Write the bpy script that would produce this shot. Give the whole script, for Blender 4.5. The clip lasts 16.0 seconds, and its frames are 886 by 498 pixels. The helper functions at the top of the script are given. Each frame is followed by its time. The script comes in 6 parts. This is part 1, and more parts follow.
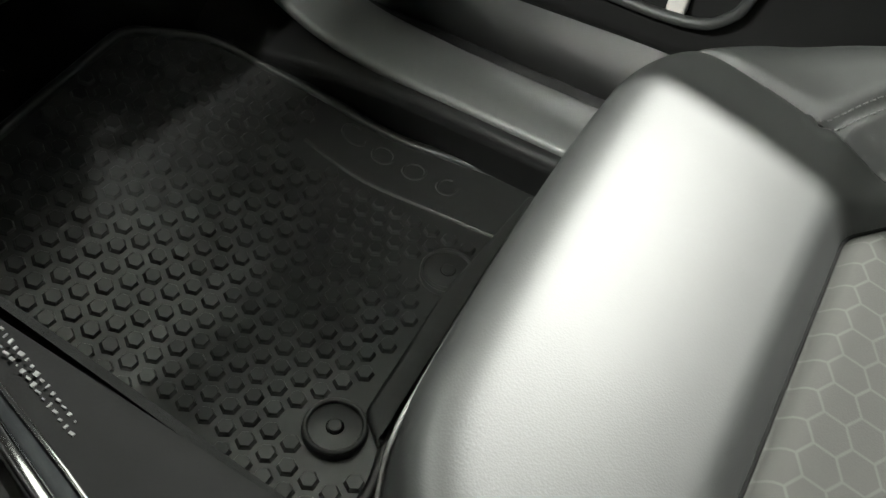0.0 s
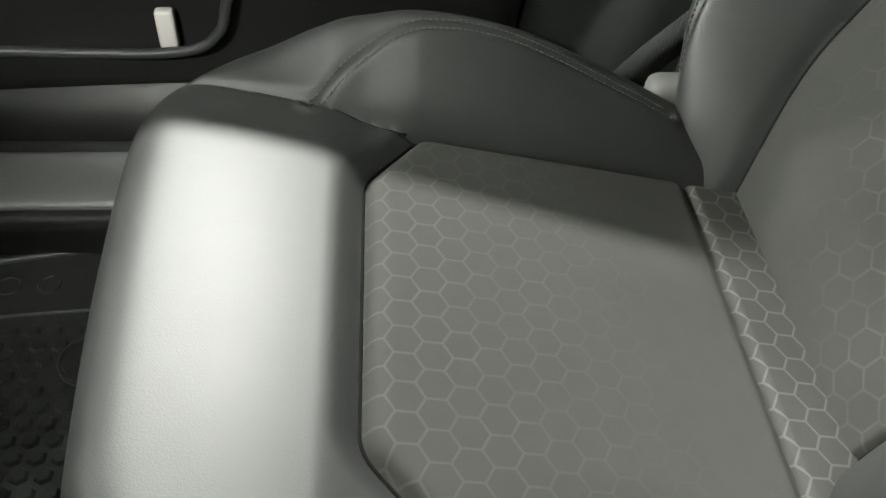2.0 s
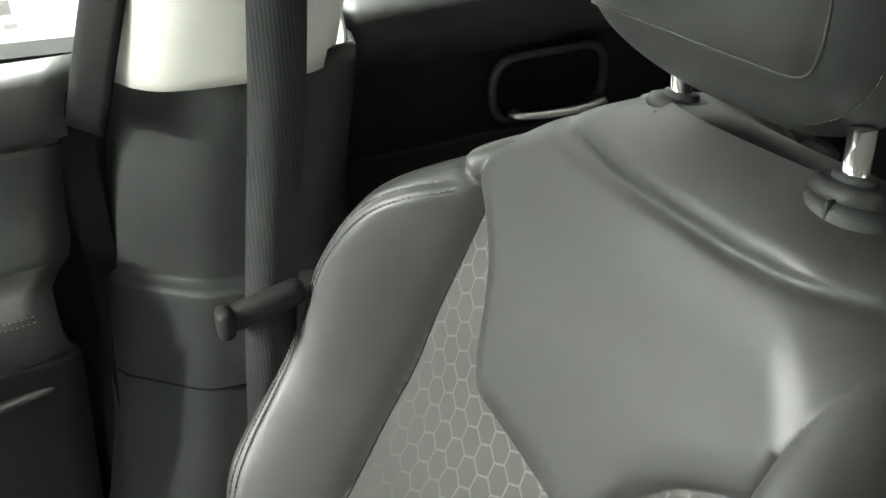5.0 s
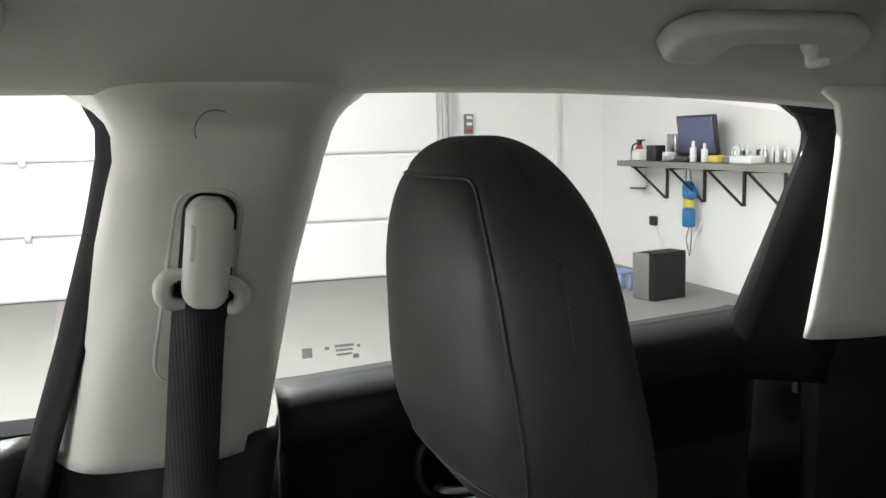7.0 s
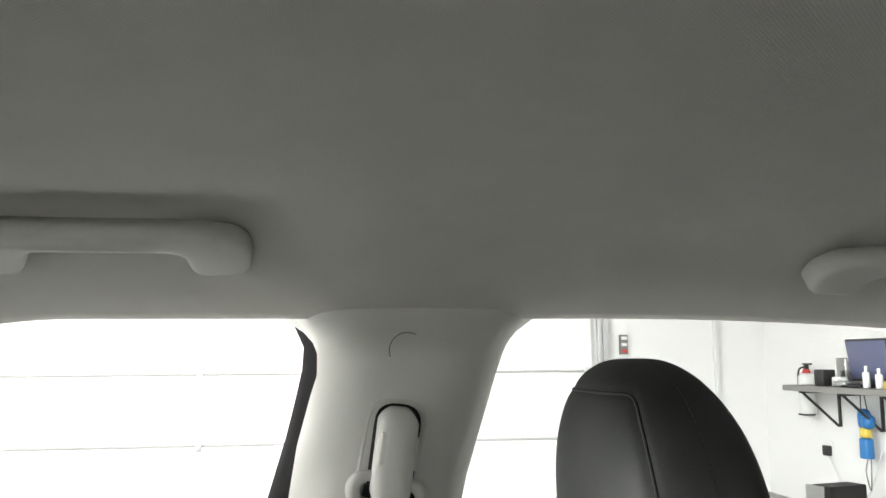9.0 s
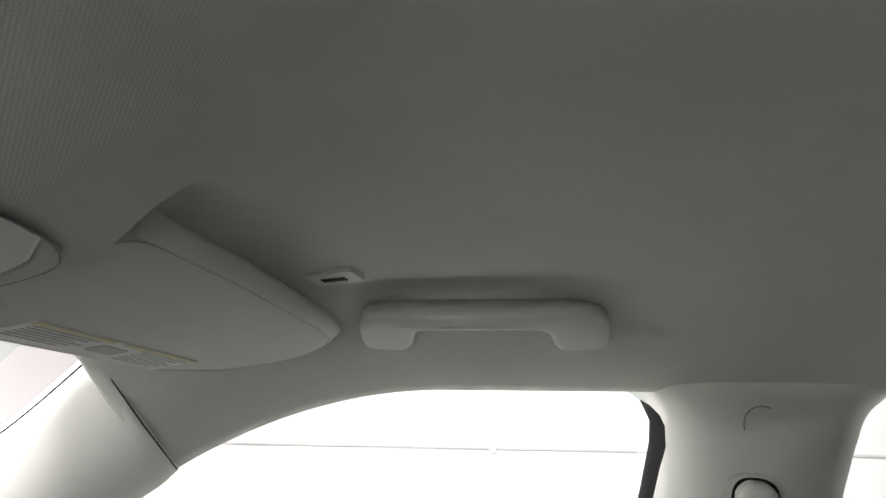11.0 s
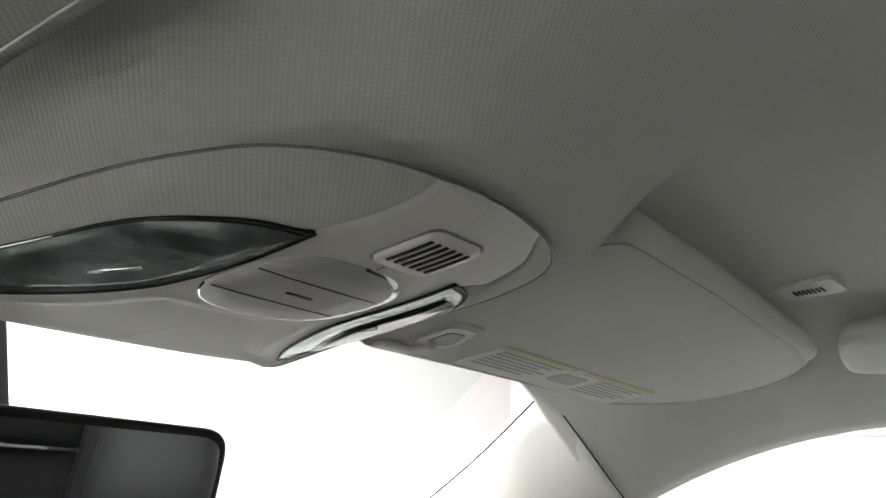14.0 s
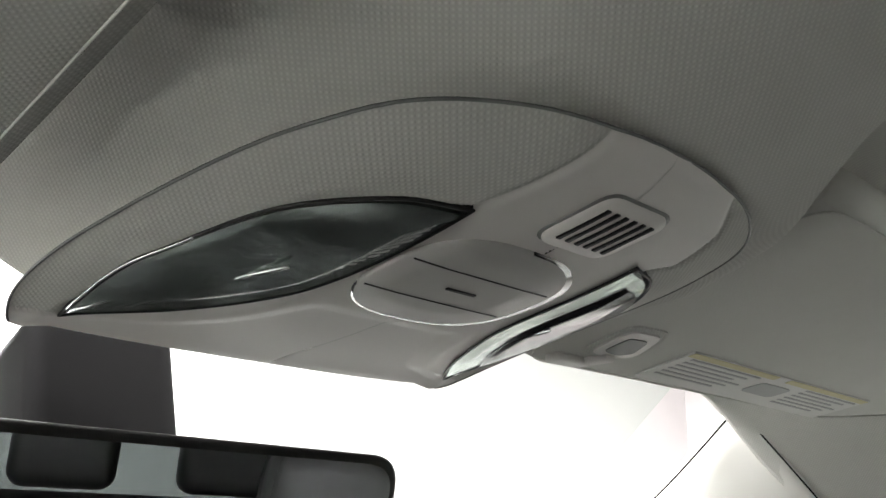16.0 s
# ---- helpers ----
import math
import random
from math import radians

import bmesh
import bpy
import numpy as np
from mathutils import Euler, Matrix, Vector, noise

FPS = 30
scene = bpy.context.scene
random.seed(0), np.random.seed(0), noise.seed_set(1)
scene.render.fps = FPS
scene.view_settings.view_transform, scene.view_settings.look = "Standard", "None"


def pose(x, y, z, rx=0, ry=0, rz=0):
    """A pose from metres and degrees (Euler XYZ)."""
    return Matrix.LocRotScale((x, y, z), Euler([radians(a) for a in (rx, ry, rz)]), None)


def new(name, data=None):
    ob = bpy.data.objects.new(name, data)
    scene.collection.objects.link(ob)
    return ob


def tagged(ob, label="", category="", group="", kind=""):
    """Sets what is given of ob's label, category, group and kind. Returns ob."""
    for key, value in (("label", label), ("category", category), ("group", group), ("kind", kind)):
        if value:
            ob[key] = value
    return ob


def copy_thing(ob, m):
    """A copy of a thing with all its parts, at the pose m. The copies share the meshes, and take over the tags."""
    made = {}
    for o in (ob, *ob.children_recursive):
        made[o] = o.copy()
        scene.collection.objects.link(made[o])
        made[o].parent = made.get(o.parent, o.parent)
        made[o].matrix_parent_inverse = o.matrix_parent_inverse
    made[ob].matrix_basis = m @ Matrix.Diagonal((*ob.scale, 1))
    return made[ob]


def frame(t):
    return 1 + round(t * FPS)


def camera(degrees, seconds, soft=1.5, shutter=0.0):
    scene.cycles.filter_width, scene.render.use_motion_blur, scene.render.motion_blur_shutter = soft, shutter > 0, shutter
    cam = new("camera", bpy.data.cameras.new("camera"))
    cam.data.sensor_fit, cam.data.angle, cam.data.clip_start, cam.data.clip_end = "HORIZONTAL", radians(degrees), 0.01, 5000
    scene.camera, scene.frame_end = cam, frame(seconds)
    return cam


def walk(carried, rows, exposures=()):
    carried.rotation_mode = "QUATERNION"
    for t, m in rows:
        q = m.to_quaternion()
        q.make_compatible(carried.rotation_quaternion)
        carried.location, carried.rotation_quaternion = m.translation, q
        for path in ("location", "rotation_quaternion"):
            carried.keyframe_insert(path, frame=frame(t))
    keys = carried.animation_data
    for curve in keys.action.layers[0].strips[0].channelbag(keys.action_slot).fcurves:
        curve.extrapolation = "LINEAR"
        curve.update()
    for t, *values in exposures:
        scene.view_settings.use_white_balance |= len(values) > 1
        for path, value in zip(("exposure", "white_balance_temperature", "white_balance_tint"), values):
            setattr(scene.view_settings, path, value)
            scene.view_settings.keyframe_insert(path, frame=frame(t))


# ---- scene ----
cam = camera(53.71, 16.0)
PATH = [
    (0, -0.0115, 0.2203, 1.0209, 42.421, -5.845, -59.056),
    (0.5, -0.0395, 0.2234, 1.0292, 43.795, -5.114, -67.859),
    (1, -0.0414, 0.2083, 1.0400, 44.427, -4.569, -75.549),
    (1.5, -0.0416, 0.1856, 1.0631, 44.137, -3.745, -84.330),
    (2, -0.0423, 0.1549, 1.0828, 44.846, -2.414, -93.360),
    (2.5, -0.0264, 0.1672, 1.1276, 42.996, -3.218, -104.086),
    (3, -0.0078, 0.1721, 1.1807, 45.704, -4.787, -113.009),
    (3.5, -0.0327, 0.1588, 1.2109, 51.420, -4.356, -115.246),
    (4, -0.0404, 0.1021, 1.2657, 55.753, -4.169, -115.064),
    (4.2, -0.0385, 0.0674, 1.2949, 56.991, -3.249, -114.585),
    (6.3, -0.0653, -0.1772, 1.3260, 72.970, 1.901, -109.511),
    (6.5, -0.0869, -0.1850, 1.3427, 75.720, 1.217, -108.345),
    (7, -0.1621, -0.1802, 1.3845, 82.765, 1.385, -108.397),
    (7.5, -0.1957, -0.1736, 1.3935, 88.901, 1.409, -107.992),
    (8, -0.2268, -0.1634, 1.3961, 92.967, 1.350, -106.750),
    (8.5, -0.2515, -0.1519, 1.3926, 96.017, 1.093, -103.155),
    (9, -0.2620, -0.1397, 1.3860, 97.176, 0.431, -98.497),
    (9.5, -0.2922, -0.1312, 1.3856, 97.777, -0.244, -93.176),
    (9.7, -0.2999, -0.1288, 1.3864, 98.339, -0.613, -91.042),
    (11.8, -0.3581, -0.0208, 1.3742, 103.086, -1.249, -74.981),
    (12, -0.3678, -0.0114, 1.3746, 103.103, -1.472, -73.538),
    (12.5, -0.3641, 0.0222, 1.3802, 103.590, -1.779, -69.825),
    (13, -0.3544, 0.0284, 1.3804, 103.974, -1.985, -64.945),
    (13.5, -0.3223, 0.0260, 1.3694, 104.401, -2.170, -60.062),
    (14, -0.2860, 0.0100, 1.3552, 105.039, -2.276, -55.029),
    (14.5, -0.2589, 0.0074, 1.3492, 106.470, -1.945, -51.162),
    (15, -0.2556, 0.0126, 1.3550, 106.782, -1.079, -47.712),
    (15.5, -0.2492, 0.0260, 1.3530, 106.978, -0.829, -45.531),
    (16, -0.2471, 0.0482, 1.3445, 107.504, -0.736, -43.950),
]

walk(cam, [(t, pose(x, y, z, a, b, c)) for t, x, y, z, a, b, c in PATH],
     exposures=[(0.0, 0.68, 6500, 4), (1.0, 0.42, 6500, 4), (2.0, 0.34, 6500, 4), (2.6, 0.66, 6500, 3), (3.2, 1.0, 6500, 3), (4.2, 1.47, 6500, 4), (6.3, 0.62, 6500, 8), (6.6, 0.4, 6500, 9), (7.0, -0.22, 6400, 14), (7.5, -0.56, 6400, 16), (8.0, -0.42, 6400, 16), (8.5, 0.1, 6400, 16), (9.0, 0.24, 6400, 15), (9.6, -0.02, 6350, 15), (12.0, 0.05, 6350, 15), (13.0, 0.25, 6350, 15), (14.0, 0.3, 6400, 15), (16.0, 0.4, 6400, 15)])

# ---- world and lamps ----
world = bpy.data.worlds.new("world")
scene.world = world
world.use_nodes = True
wn = world.node_tree.nodes
sky = wn.new("ShaderNodeTexSky")
sky.sky_type, sky.sun_disc, sky.sun_elevation, sky.sun_rotation = "NISHITA", False, radians(45), radians(90)
world.node_tree.links.new(sky.outputs[0], wn["Background"].inputs[0])
wn["Background"].inputs[1].default_value = 0.08


def tube_light(name, x, y, z, length, width, watts):
    lamp = bpy.data.lights.new(name, "AREA")
    lamp.shape, lamp.size, lamp.size_y, lamp.energy = "RECTANGLE", width, length, watts
    lamp.color = (1.0, 0.985, 0.95)
    ob = new(name, lamp)
    ob.location = (x, y, z)
    return ob


# assumed tubes; places and watts chosen to light seat, footwell and roof
LAMPS = [(2.2, 0.2, 0.4, 260), (-1.9, -0.2, 0.8, 450), (-2.75, 1.35, 0.9, 220), (4.2, 1.6, 1.5, 130), (5.9, -0.5, 2.0, 85), (0.5, 4.2, 2.4, 500), (0.0, -3.2, 2.4, 45)]
for x, y, ln, w in LAMPS:
    tube_light("assumed_tube_light", x, y, 3.04, ln, 0.10, w)
# added point light, no bulb is seen: brightens the wall ahead of the car
bulb = bpy.data.lights.new("wall_fill_light", "POINT")
bulb.energy, bulb.shadow_soft_size, bulb.color = 250, 0.06, (1.0, 0.985, 0.95)
new("wall_fill_light", bulb).location = (0.3, 4.6, 2.2)


# ---- materials ----
def mat(name, color, rough=0.5, metal=0.0, var=0.06, scale=30.0, bump=0.1, bscale=400.0, depth=0.001, coat=0.0, wear=0.0, kind="noise", spec=0.5, coord="Object"):
    m = bpy.data.materials.new(name)
    m.use_nodes = True
    nt = m.node_tree
    p = nt.nodes["Principled BSDF"]
    L = nt.links.new
    tc = nt.nodes.new("ShaderNodeTexCoord")
    n1 = nt.nodes.new("ShaderNodeTexNoise")
    n1.inputs["Scale"].default_value, n1.inputs["Detail"].default_value = scale, 4
    n2 = nt.nodes.new("ShaderNodeTexNoise")
    n2.inputs["Scale"].default_value, n2.inputs["Detail"].default_value = scale * 0.13, 3
    L(tc.outputs["Object"], n1.inputs["Vector"])
    L(tc.outputs["Object"], n2.inputs["Vector"])
    add = nt.nodes.new("ShaderNodeMath")
    add.operation = "ADD"
    L(n1.outputs[0], add.inputs[0])
    L(n2.outputs[0], add.inputs[1])
    mr = nt.nodes.new("ShaderNodeMapRange")
    mr.inputs[1].default_value, mr.inputs[2].default_value = 0.6, 1.4
    mr.inputs[3].default_value, mr.inputs[4].default_value = 1 - var, 1 + var
    L(add.outputs[0], mr.inputs[0])
    mul = nt.nodes.new("ShaderNodeVectorMath")
    mul.operation = "SCALE"
    mul.inputs[0].default_value = color
    L(mr.outputs[0], mul.inputs["Scale"])
    L(mul.outputs[0], p.inputs["Base Color"])
    p.inputs["Roughness"].default_value, p.inputs["Metallic"].default_value = rough, metal
    p.inputs["Specular IOR Level"].default_value = spec
    if coat:
        p.inputs["Coat Weight"].default_value = coat
    r2 = nt.nodes.new("ShaderNodeMapRange")
    r2.inputs[3].default_value, r2.inputs[4].default_value = rough * 0.88, min(1, rough * 1.12)
    L(n2.outputs[0], r2.inputs[0])
    L(r2.outputs[0], p.inputs["Roughness"])
    if bump:
        b = nt.nodes.new("ShaderNodeBump")
        b.inputs["Strength"].default_value, b.inputs["Distance"].default_value = bump, depth
        if kind == "grain":
            t = nt.nodes.new("ShaderNodeTexVoronoi")
            t.inputs["Scale"].default_value = bscale
            L(tc.outputs["Object"], t.inputs["Vector"])
            L(t.outputs["Distance"], b.inputs["Height"])
        elif kind == "knit":
            w1, w2 = nt.nodes.new("ShaderNodeTexWave"), nt.nodes.new("ShaderNodeTexWave")
            w1.bands_direction, w2.bands_direction = "X", "Y"
            turn = nt.nodes.new("ShaderNodeMapping")
            turn.inputs["Rotation"].default_value = (0, 0, radians(45))
            L(tc.outputs["UV" if coord == "UV" else "Object"], turn.inputs["Vector"])
            for w in (w1, w2):
                w.inputs["Scale"].default_value = bscale
                w.inputs["Distortion"].default_value = 0.0
                L(turn.outputs[0], w.inputs["Vector"])
            mm = nt.nodes.new("ShaderNodeMath")
            mm.operation = "MULTIPLY"
            L(w1.outputs["Fac"], mm.inputs[0])
            L(w2.outputs["Fac"], mm.inputs[1])
            L(mm.outputs[0], b.inputs["Height"])
            kr = nt.nodes.new("ShaderNodeMapRange")
            kr.inputs[3].default_value, kr.inputs[4].default_value = 0.89, 1.04
            L(mm.outputs[0], kr.inputs[0])
            km = nt.nodes.new("ShaderNodeMath")
            km.operation = "MULTIPLY"
            L(mr.outputs[0], km.inputs[0])
            L(kr.outputs[0], km.inputs[1])
            L(km.outputs[0], mul.inputs["Scale"])
        elif kind == "rib":
            w1, w2 = nt.nodes.new("ShaderNodeTexWave"), nt.nodes.new("ShaderNodeTexWave")
            w1.bands_direction, w2.bands_direction = "Y", "Z"
            w1.inputs["Scale"].default_value, w2.inputs["Scale"].default_value = bscale, bscale * 3
            for w in (w1, w2):
                L(tc.outputs["Object"], w.inputs["Vector"])
            mm = nt.nodes.new("ShaderNodeMath")
            mm.operation = "MULTIPLY_ADD"
            mm.inputs[1].default_value = 0.25
            L(w2.outputs["Fac"], mm.inputs[0])
            L(w1.outputs["Fac"], mm.inputs[2])
            L(mm.outputs[0], b.inputs["Height"])
        else:
            t = nt.nodes.new("ShaderNodeTexNoise")
            t.inputs["Scale"].default_value, t.inputs["Detail"].default_value = bscale, 3
            L(tc.outputs["Object"], t.inputs["Vector"])
            L(t.outputs[0], b.inputs["Height"])
        L(b.outputs[0], p.inputs["Normal"])
    return m


def math_node(nt, op, a, b=None):
    n = nt.nodes.new("ShaderNodeMath")
    n.operation = op
    for i, v in enumerate((a, b)):
        if v is None:
            continue
        if isinstance(v, (int, float)):
            n.inputs[i].default_value = v
        else:
            nt.links.new(v, n.inputs[i])
    return n.outputs[0]


def hex_fabric(name, base, line, pitch, fade_axis, f0, f1, floor=0.0, line_w=0.055):
    """Woven seat cloth with a printed honeycomb that fades out along one direction; UV is in metres."""
    m = mat(name, base, 0.85, var=0.05, scale=60, bump=0.25, bscale=900, depth=0.0006, spec=0.25)
    nt = m.node_tree
    L = nt.links.new
    p = nt.nodes["Principled BSDF"]
    uv = nt.nodes.new("ShaderNodeUVMap")
    sep = nt.nodes.new("ShaderNodeSeparateXYZ")
    L(uv.outputs[0], sep.inputs[0])
    u = math_node(nt, "DIVIDE", sep.outputs[0], pitch)
    v = math_node(nt, "DIVIDE", sep.outputs[1], pitch)
    r3 = 1.7320508

    def cell(u_, v_):
        a = math_node(nt, "SUBTRACT", math_node(nt, "FLOORED_MODULO", u_, 1.0), 0.5)
        b = math_node(nt, "SUBTRACT", math_node(nt, "FLOORED_MODULO", v_, r3), r3 / 2)
        a, b = math_node(nt, "ABSOLUTE", a), math_node(nt, "ABSOLUTE", b)
        return math_node(nt, "MAXIMUM", a, math_node(nt, "ADD", math_node(nt, "MULTIPLY", a, 0.5), math_node(nt, "MULTIPLY", b, r3 / 2)))
    d = math_node(nt, "MINIMUM", cell(u, v), cell(math_node(nt, "ADD", u, 0.5), math_node(nt, "ADD", v, r3 / 2)))
    mr = nt.nodes.new("ShaderNodeMapRange")
    mr.inputs[1].default_value, mr.inputs[2].default_value = 0.5 - line_w, 0.5 - line_w * 0.35
    L(d, mr.inputs[0])
    fr = nt.nodes.new("ShaderNodeMapRange")
    fr.inputs[1].default_value, fr.inputs[2].default_value = f0, f1
    fr.inputs[3].default_value, fr.inputs[4].default_value = floor, 1.0
    noise_t = nt.nodes.new("ShaderNodeTexNoise")
    noise_t.inputs["Scale"].default_value = 30
    L(uv.outputs[0], noise_t.inputs["Vector"])
    wob = math_node(nt, "MULTIPLY", math_node(nt, "SUBTRACT", noise_t.outputs[0], 0.5), abs(f1 - f0) * 0.9)
    axis = math_node(nt, "ADD", math_node(nt, "MULTIPLY", sep.outputs[0], fade_axis[0]), math_node(nt, "MULTIPLY", sep.outputs[1], fade_axis[1]))
    L(math_node(nt, "ADD", axis, wob), fr.inputs[0])
    fac = math_node(nt, "MULTIPLY", mr.outputs[0], fr.outputs[0])
    mix = nt.nodes.new("ShaderNodeMix")
    mix.data_type = "RGBA"
    L(fac, mix.inputs[0])
    src = p.inputs["Base Color"].links[0].from_socket
    L(src, mix.inputs[6])
    mix.inputs[7].default_value = (*line, 1)
    L(mix.outputs[2], p.inputs["Base Color"])
    return m


def glass_mat(name, tint=(0.93, 0.97, 0.95), edge=0.22):
    m = bpy.data.materials.new(name)
    m.use_nodes = True
    nt = m.node_tree
    nt.nodes.remove(nt.nodes["Principled BSDF"])
    out = nt.nodes["Material Output"]
    t, g, x, f, r = (nt.nodes.new("ShaderNode" + k) for k in ("BsdfTransparent", "BsdfGlossy", "MixShader", "LayerWeight", "MapRange"))
    t.inputs[0].default_value = (*tint, 1)
    g.inputs["Roughness"].default_value = 0.02
    r.inputs[1].default_value, r.inputs[2].default_value, r.inputs[3].default_value, r.inputs[4].default_value = 0.6, 1.0, 0.02, edge
    nt.links.new(f.outputs["Facing"], r.inputs[0])
    nt.links.new(r.outputs[0], x.inputs[0])
    nt.links.new(t.outputs[0], x.inputs[1])
    nt.links.new(g.outputs[0], x.inputs[2])
    nt.links.new(x.outputs[0], out.inputs[0])
    return m


LEATHER = mat("black_leather", (0.032, 0.0330, 0.0325), 0.49, var=0.10, scale=25, bump=0.06, bscale=900, depth=0.0008, kind="grain", spec=0.50)
FABRIC_CUSHION = hex_fabric("seat_cloth", (0.046, 0.046, 0.043), (0.065, 0.065, 0.061), 0.0205, (0.0, 1.0), -0.04, 0.15)
FABRIC_STRIP = hex_fabric("seat_cloth_strip", (0.046, 0.046, 0.043), (0.085, 0.085, 0.08), 0.0205, (0.0, 1.0), -0.5, -0.4, 1.0)
FABRIC_BACK = hex_fabric("back_cloth", (0.046, 0.046, 0.043), (0.086, 0.086, 0.081), 0.0235, (-0.75, 1.0), -0.26, 0.0, 0.0)
THREAD = mat("grey_thread", (0.10, 0.10, 0.097), 0.7, bump=0)
SEAMTHREAD = mat("dark_thread", (0.07, 0.07, 0.068), 0.7, bump=0)
DARKTHREAD = mat("black_thread", (0.045, 0.045, 0.044), 0.7, bump=0)
LINER = mat("headliner_knit", (0.56, 0.555, 0.52), 0.9, var=0.04, scale=20, bump=0.28, bscale=145, depth=0.0009, kind="knit", spec=0.2)
ROOFCLOTH = mat("roof_knit", (0.56, 0.555, 0.52), 0.9, var=0.04, scale=20, bump=0.31, bscale=145, depth=0.0009, kind="knit", spec=0.2, coord="UV")
VISOR = mat("visor_cloth", (0.56, 0.555, 0.52), 0.85, var=0.04, scale=20, bump=0.25, bscale=700, depth=0.0005, kind="grain", spec=0.2)
TRIM = mat("grey_trim_plastic", (0.60, 0.595, 0.56), 0.55, var=0.03, scale=15, bump=0.12, bscale=1400, depth=0.0004, kind="grain", spec=0.4)
CONSOLE = mat("warm_grey_plastic", (0.63, 0.602, 0.575), 0.5, var=0.03, scale=15, bump=0.10, bscale=1500, depth=0.0004, kind="grain", spec=0.4)
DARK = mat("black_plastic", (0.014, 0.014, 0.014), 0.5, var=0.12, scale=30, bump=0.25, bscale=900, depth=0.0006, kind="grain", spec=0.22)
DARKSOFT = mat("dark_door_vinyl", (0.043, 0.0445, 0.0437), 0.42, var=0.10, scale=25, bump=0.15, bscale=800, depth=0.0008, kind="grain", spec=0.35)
PILLARLOW = mat("dark_grey_pillar_plastic", (0.020, 0.0215, 0.021), 0.55, var=0.08, scale=25, bump=0.2, bscale=900, depth=0.0006, kind="grain", spec=0.35)
CARPET = mat("black_carpet", (0.012, 0.0125, 0.012), 0.95, var=0.35, scale=220, bump=0.9, bscale=600, depth=0.004, spec=0.05)
RUBBER = mat("black_rubber", (0.042, 0.043, 0.042), 0.32, var=0.15, scale=40, bump=0.2, bscale=500, depth=0.0006, spec=0.65)
WEBBING = mat("black_webbing", (0.017, 0.018, 0.018), 0.7, var=0.1, scale=50, bump=0.22, bscale=95, depth=0.0006, kind="rib", spec=0.4)
CHROME = mat("chrome", (0.72, 0.72, 0.72), 0.10, metal=1.0, var=0.02, bump=0)
MIDGREY = mat("mid_grey_plastic", (0.16, 0.16, 0.155), 0.5, var=0.05, bump=0.1, bscale=900, kind="grain")
# reflector with strong light and dark blotches put into its colour
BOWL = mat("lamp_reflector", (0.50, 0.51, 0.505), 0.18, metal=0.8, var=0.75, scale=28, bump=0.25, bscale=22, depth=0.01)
PIPING = mat("grey_piping", (0.14, 0.14, 0.137), 0.5, bump=0)
SEAL = mat("black_seal_rubber", (0.008, 0.008, 0.008), 0.75, var=0.1, bump=0.1, spec=0.08)
SILLGREY = mat("grey_sill_plastic", (0.15, 0.153, 0.15), 0.4, var=0.08, scale=12, bump=0.12, bscale=700, kind="grain")
SATIN = mat("satin_metal", (0.45, 0.45, 0.45), 0.32, metal=1.0, var=0.04, bump=0.05)
MIRROR = mat("mirror_glass", (0.75, 0.76, 0.78), 0.0, metal=1.0, var=0.0, bump=0)
GLASS = glass_mat("window_glass")
DARKGLASS = glass_mat("tinted_rear_glass", (0.30, 0.33, 0.32), 0.3)
LENS = glass_mat("lamp_lens", (0.80, 0.84, 0.82), 0.45)
WALL = mat("white_wall_paint", (0.80, 0.79, 0.785), 0.8, var=0.02, scale=3, bump=0.1, bscale=60, depth=0.002)
DOORW = mat("white_steel_door", (0.80, 0.79, 0.79), 0.5, var=0.02, scale=3, bump=0.05, bscale=120)
CONCRETE = mat("grey_concrete", (0.28, 0.272, 0.262), 0.75, var=0.12, scale=6, bump=0.2, bscale=60, depth=0.003)
STEEL = mat("galvanised_steel", (0.55, 0.55, 0.55), 0.4, metal=0.8, var=0.1, bump=0)
BLACKMETAL = mat("black_metal", (0.02, 0.02, 0.02), 0.45, bump=0)
SHELFTOP = mat("grey_shelf_board", (0.22, 0.21, 0.20), 0.6, var=0.1)
SCREEN = mat("dark_blue_screen", (0.10, 0.11, 0.20), 0.25, var=0.05, bump=0)
BLUE = mat("blue_plastic", (0.02, 0.16, 0.42), 0.4, bump=0)
YELLOW = mat("yellow_plastic", (0.65, 0.5, 0.08), 0.45, bump=0)
WHITEP = mat("white_plastic", (0.75, 0.75, 0.74), 0.4, bump=0)
REDP = mat("red_paint", (0.5, 0.04, 0.04), 0.35, bump=0)
LABEL = mat("white_label", (0.62, 0.61, 0.58), 0.6, var=0.02, bump=0)
LABELY = mat("yellow_label_band", (0.55, 0.50, 0.28), 0.6, var=0.02, bump=0)
DARKCHROME = mat("smoked_chrome", (0.30, 0.30, 0.30), 0.14, metal=1.0, var=0.02, bump=0)
GLASSPRINT = glass_mat("translucent_glass_print", (0.62, 0.61, 0.62), 0.05)
BUTTON = mat("grey_button_plastic", (0.38, 0.368, 0.352), 0.5, var=0.03, scale=15, bump=0.10, bscale=1500, depth=0.0004, kind="grain", spec=0.4)
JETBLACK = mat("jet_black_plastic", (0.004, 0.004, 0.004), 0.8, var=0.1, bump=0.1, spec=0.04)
DARKGLOSS = mat("dark_gloss", (0.015, 0.016, 0.017), 0.15, var=0.3, scale=40, bump=0, spec=0.12)
INK = mat("grey_print", (0.40, 0.40, 0.395), 0.7, bump=0)


# ---- mesh helpers ----
def thing(name, loc, label, category, group="", kind=""):
    ob = new(name)
    ob.empty_display_size = 0.05
    ob.location = loc
    return tagged(ob, label, category, group, kind)


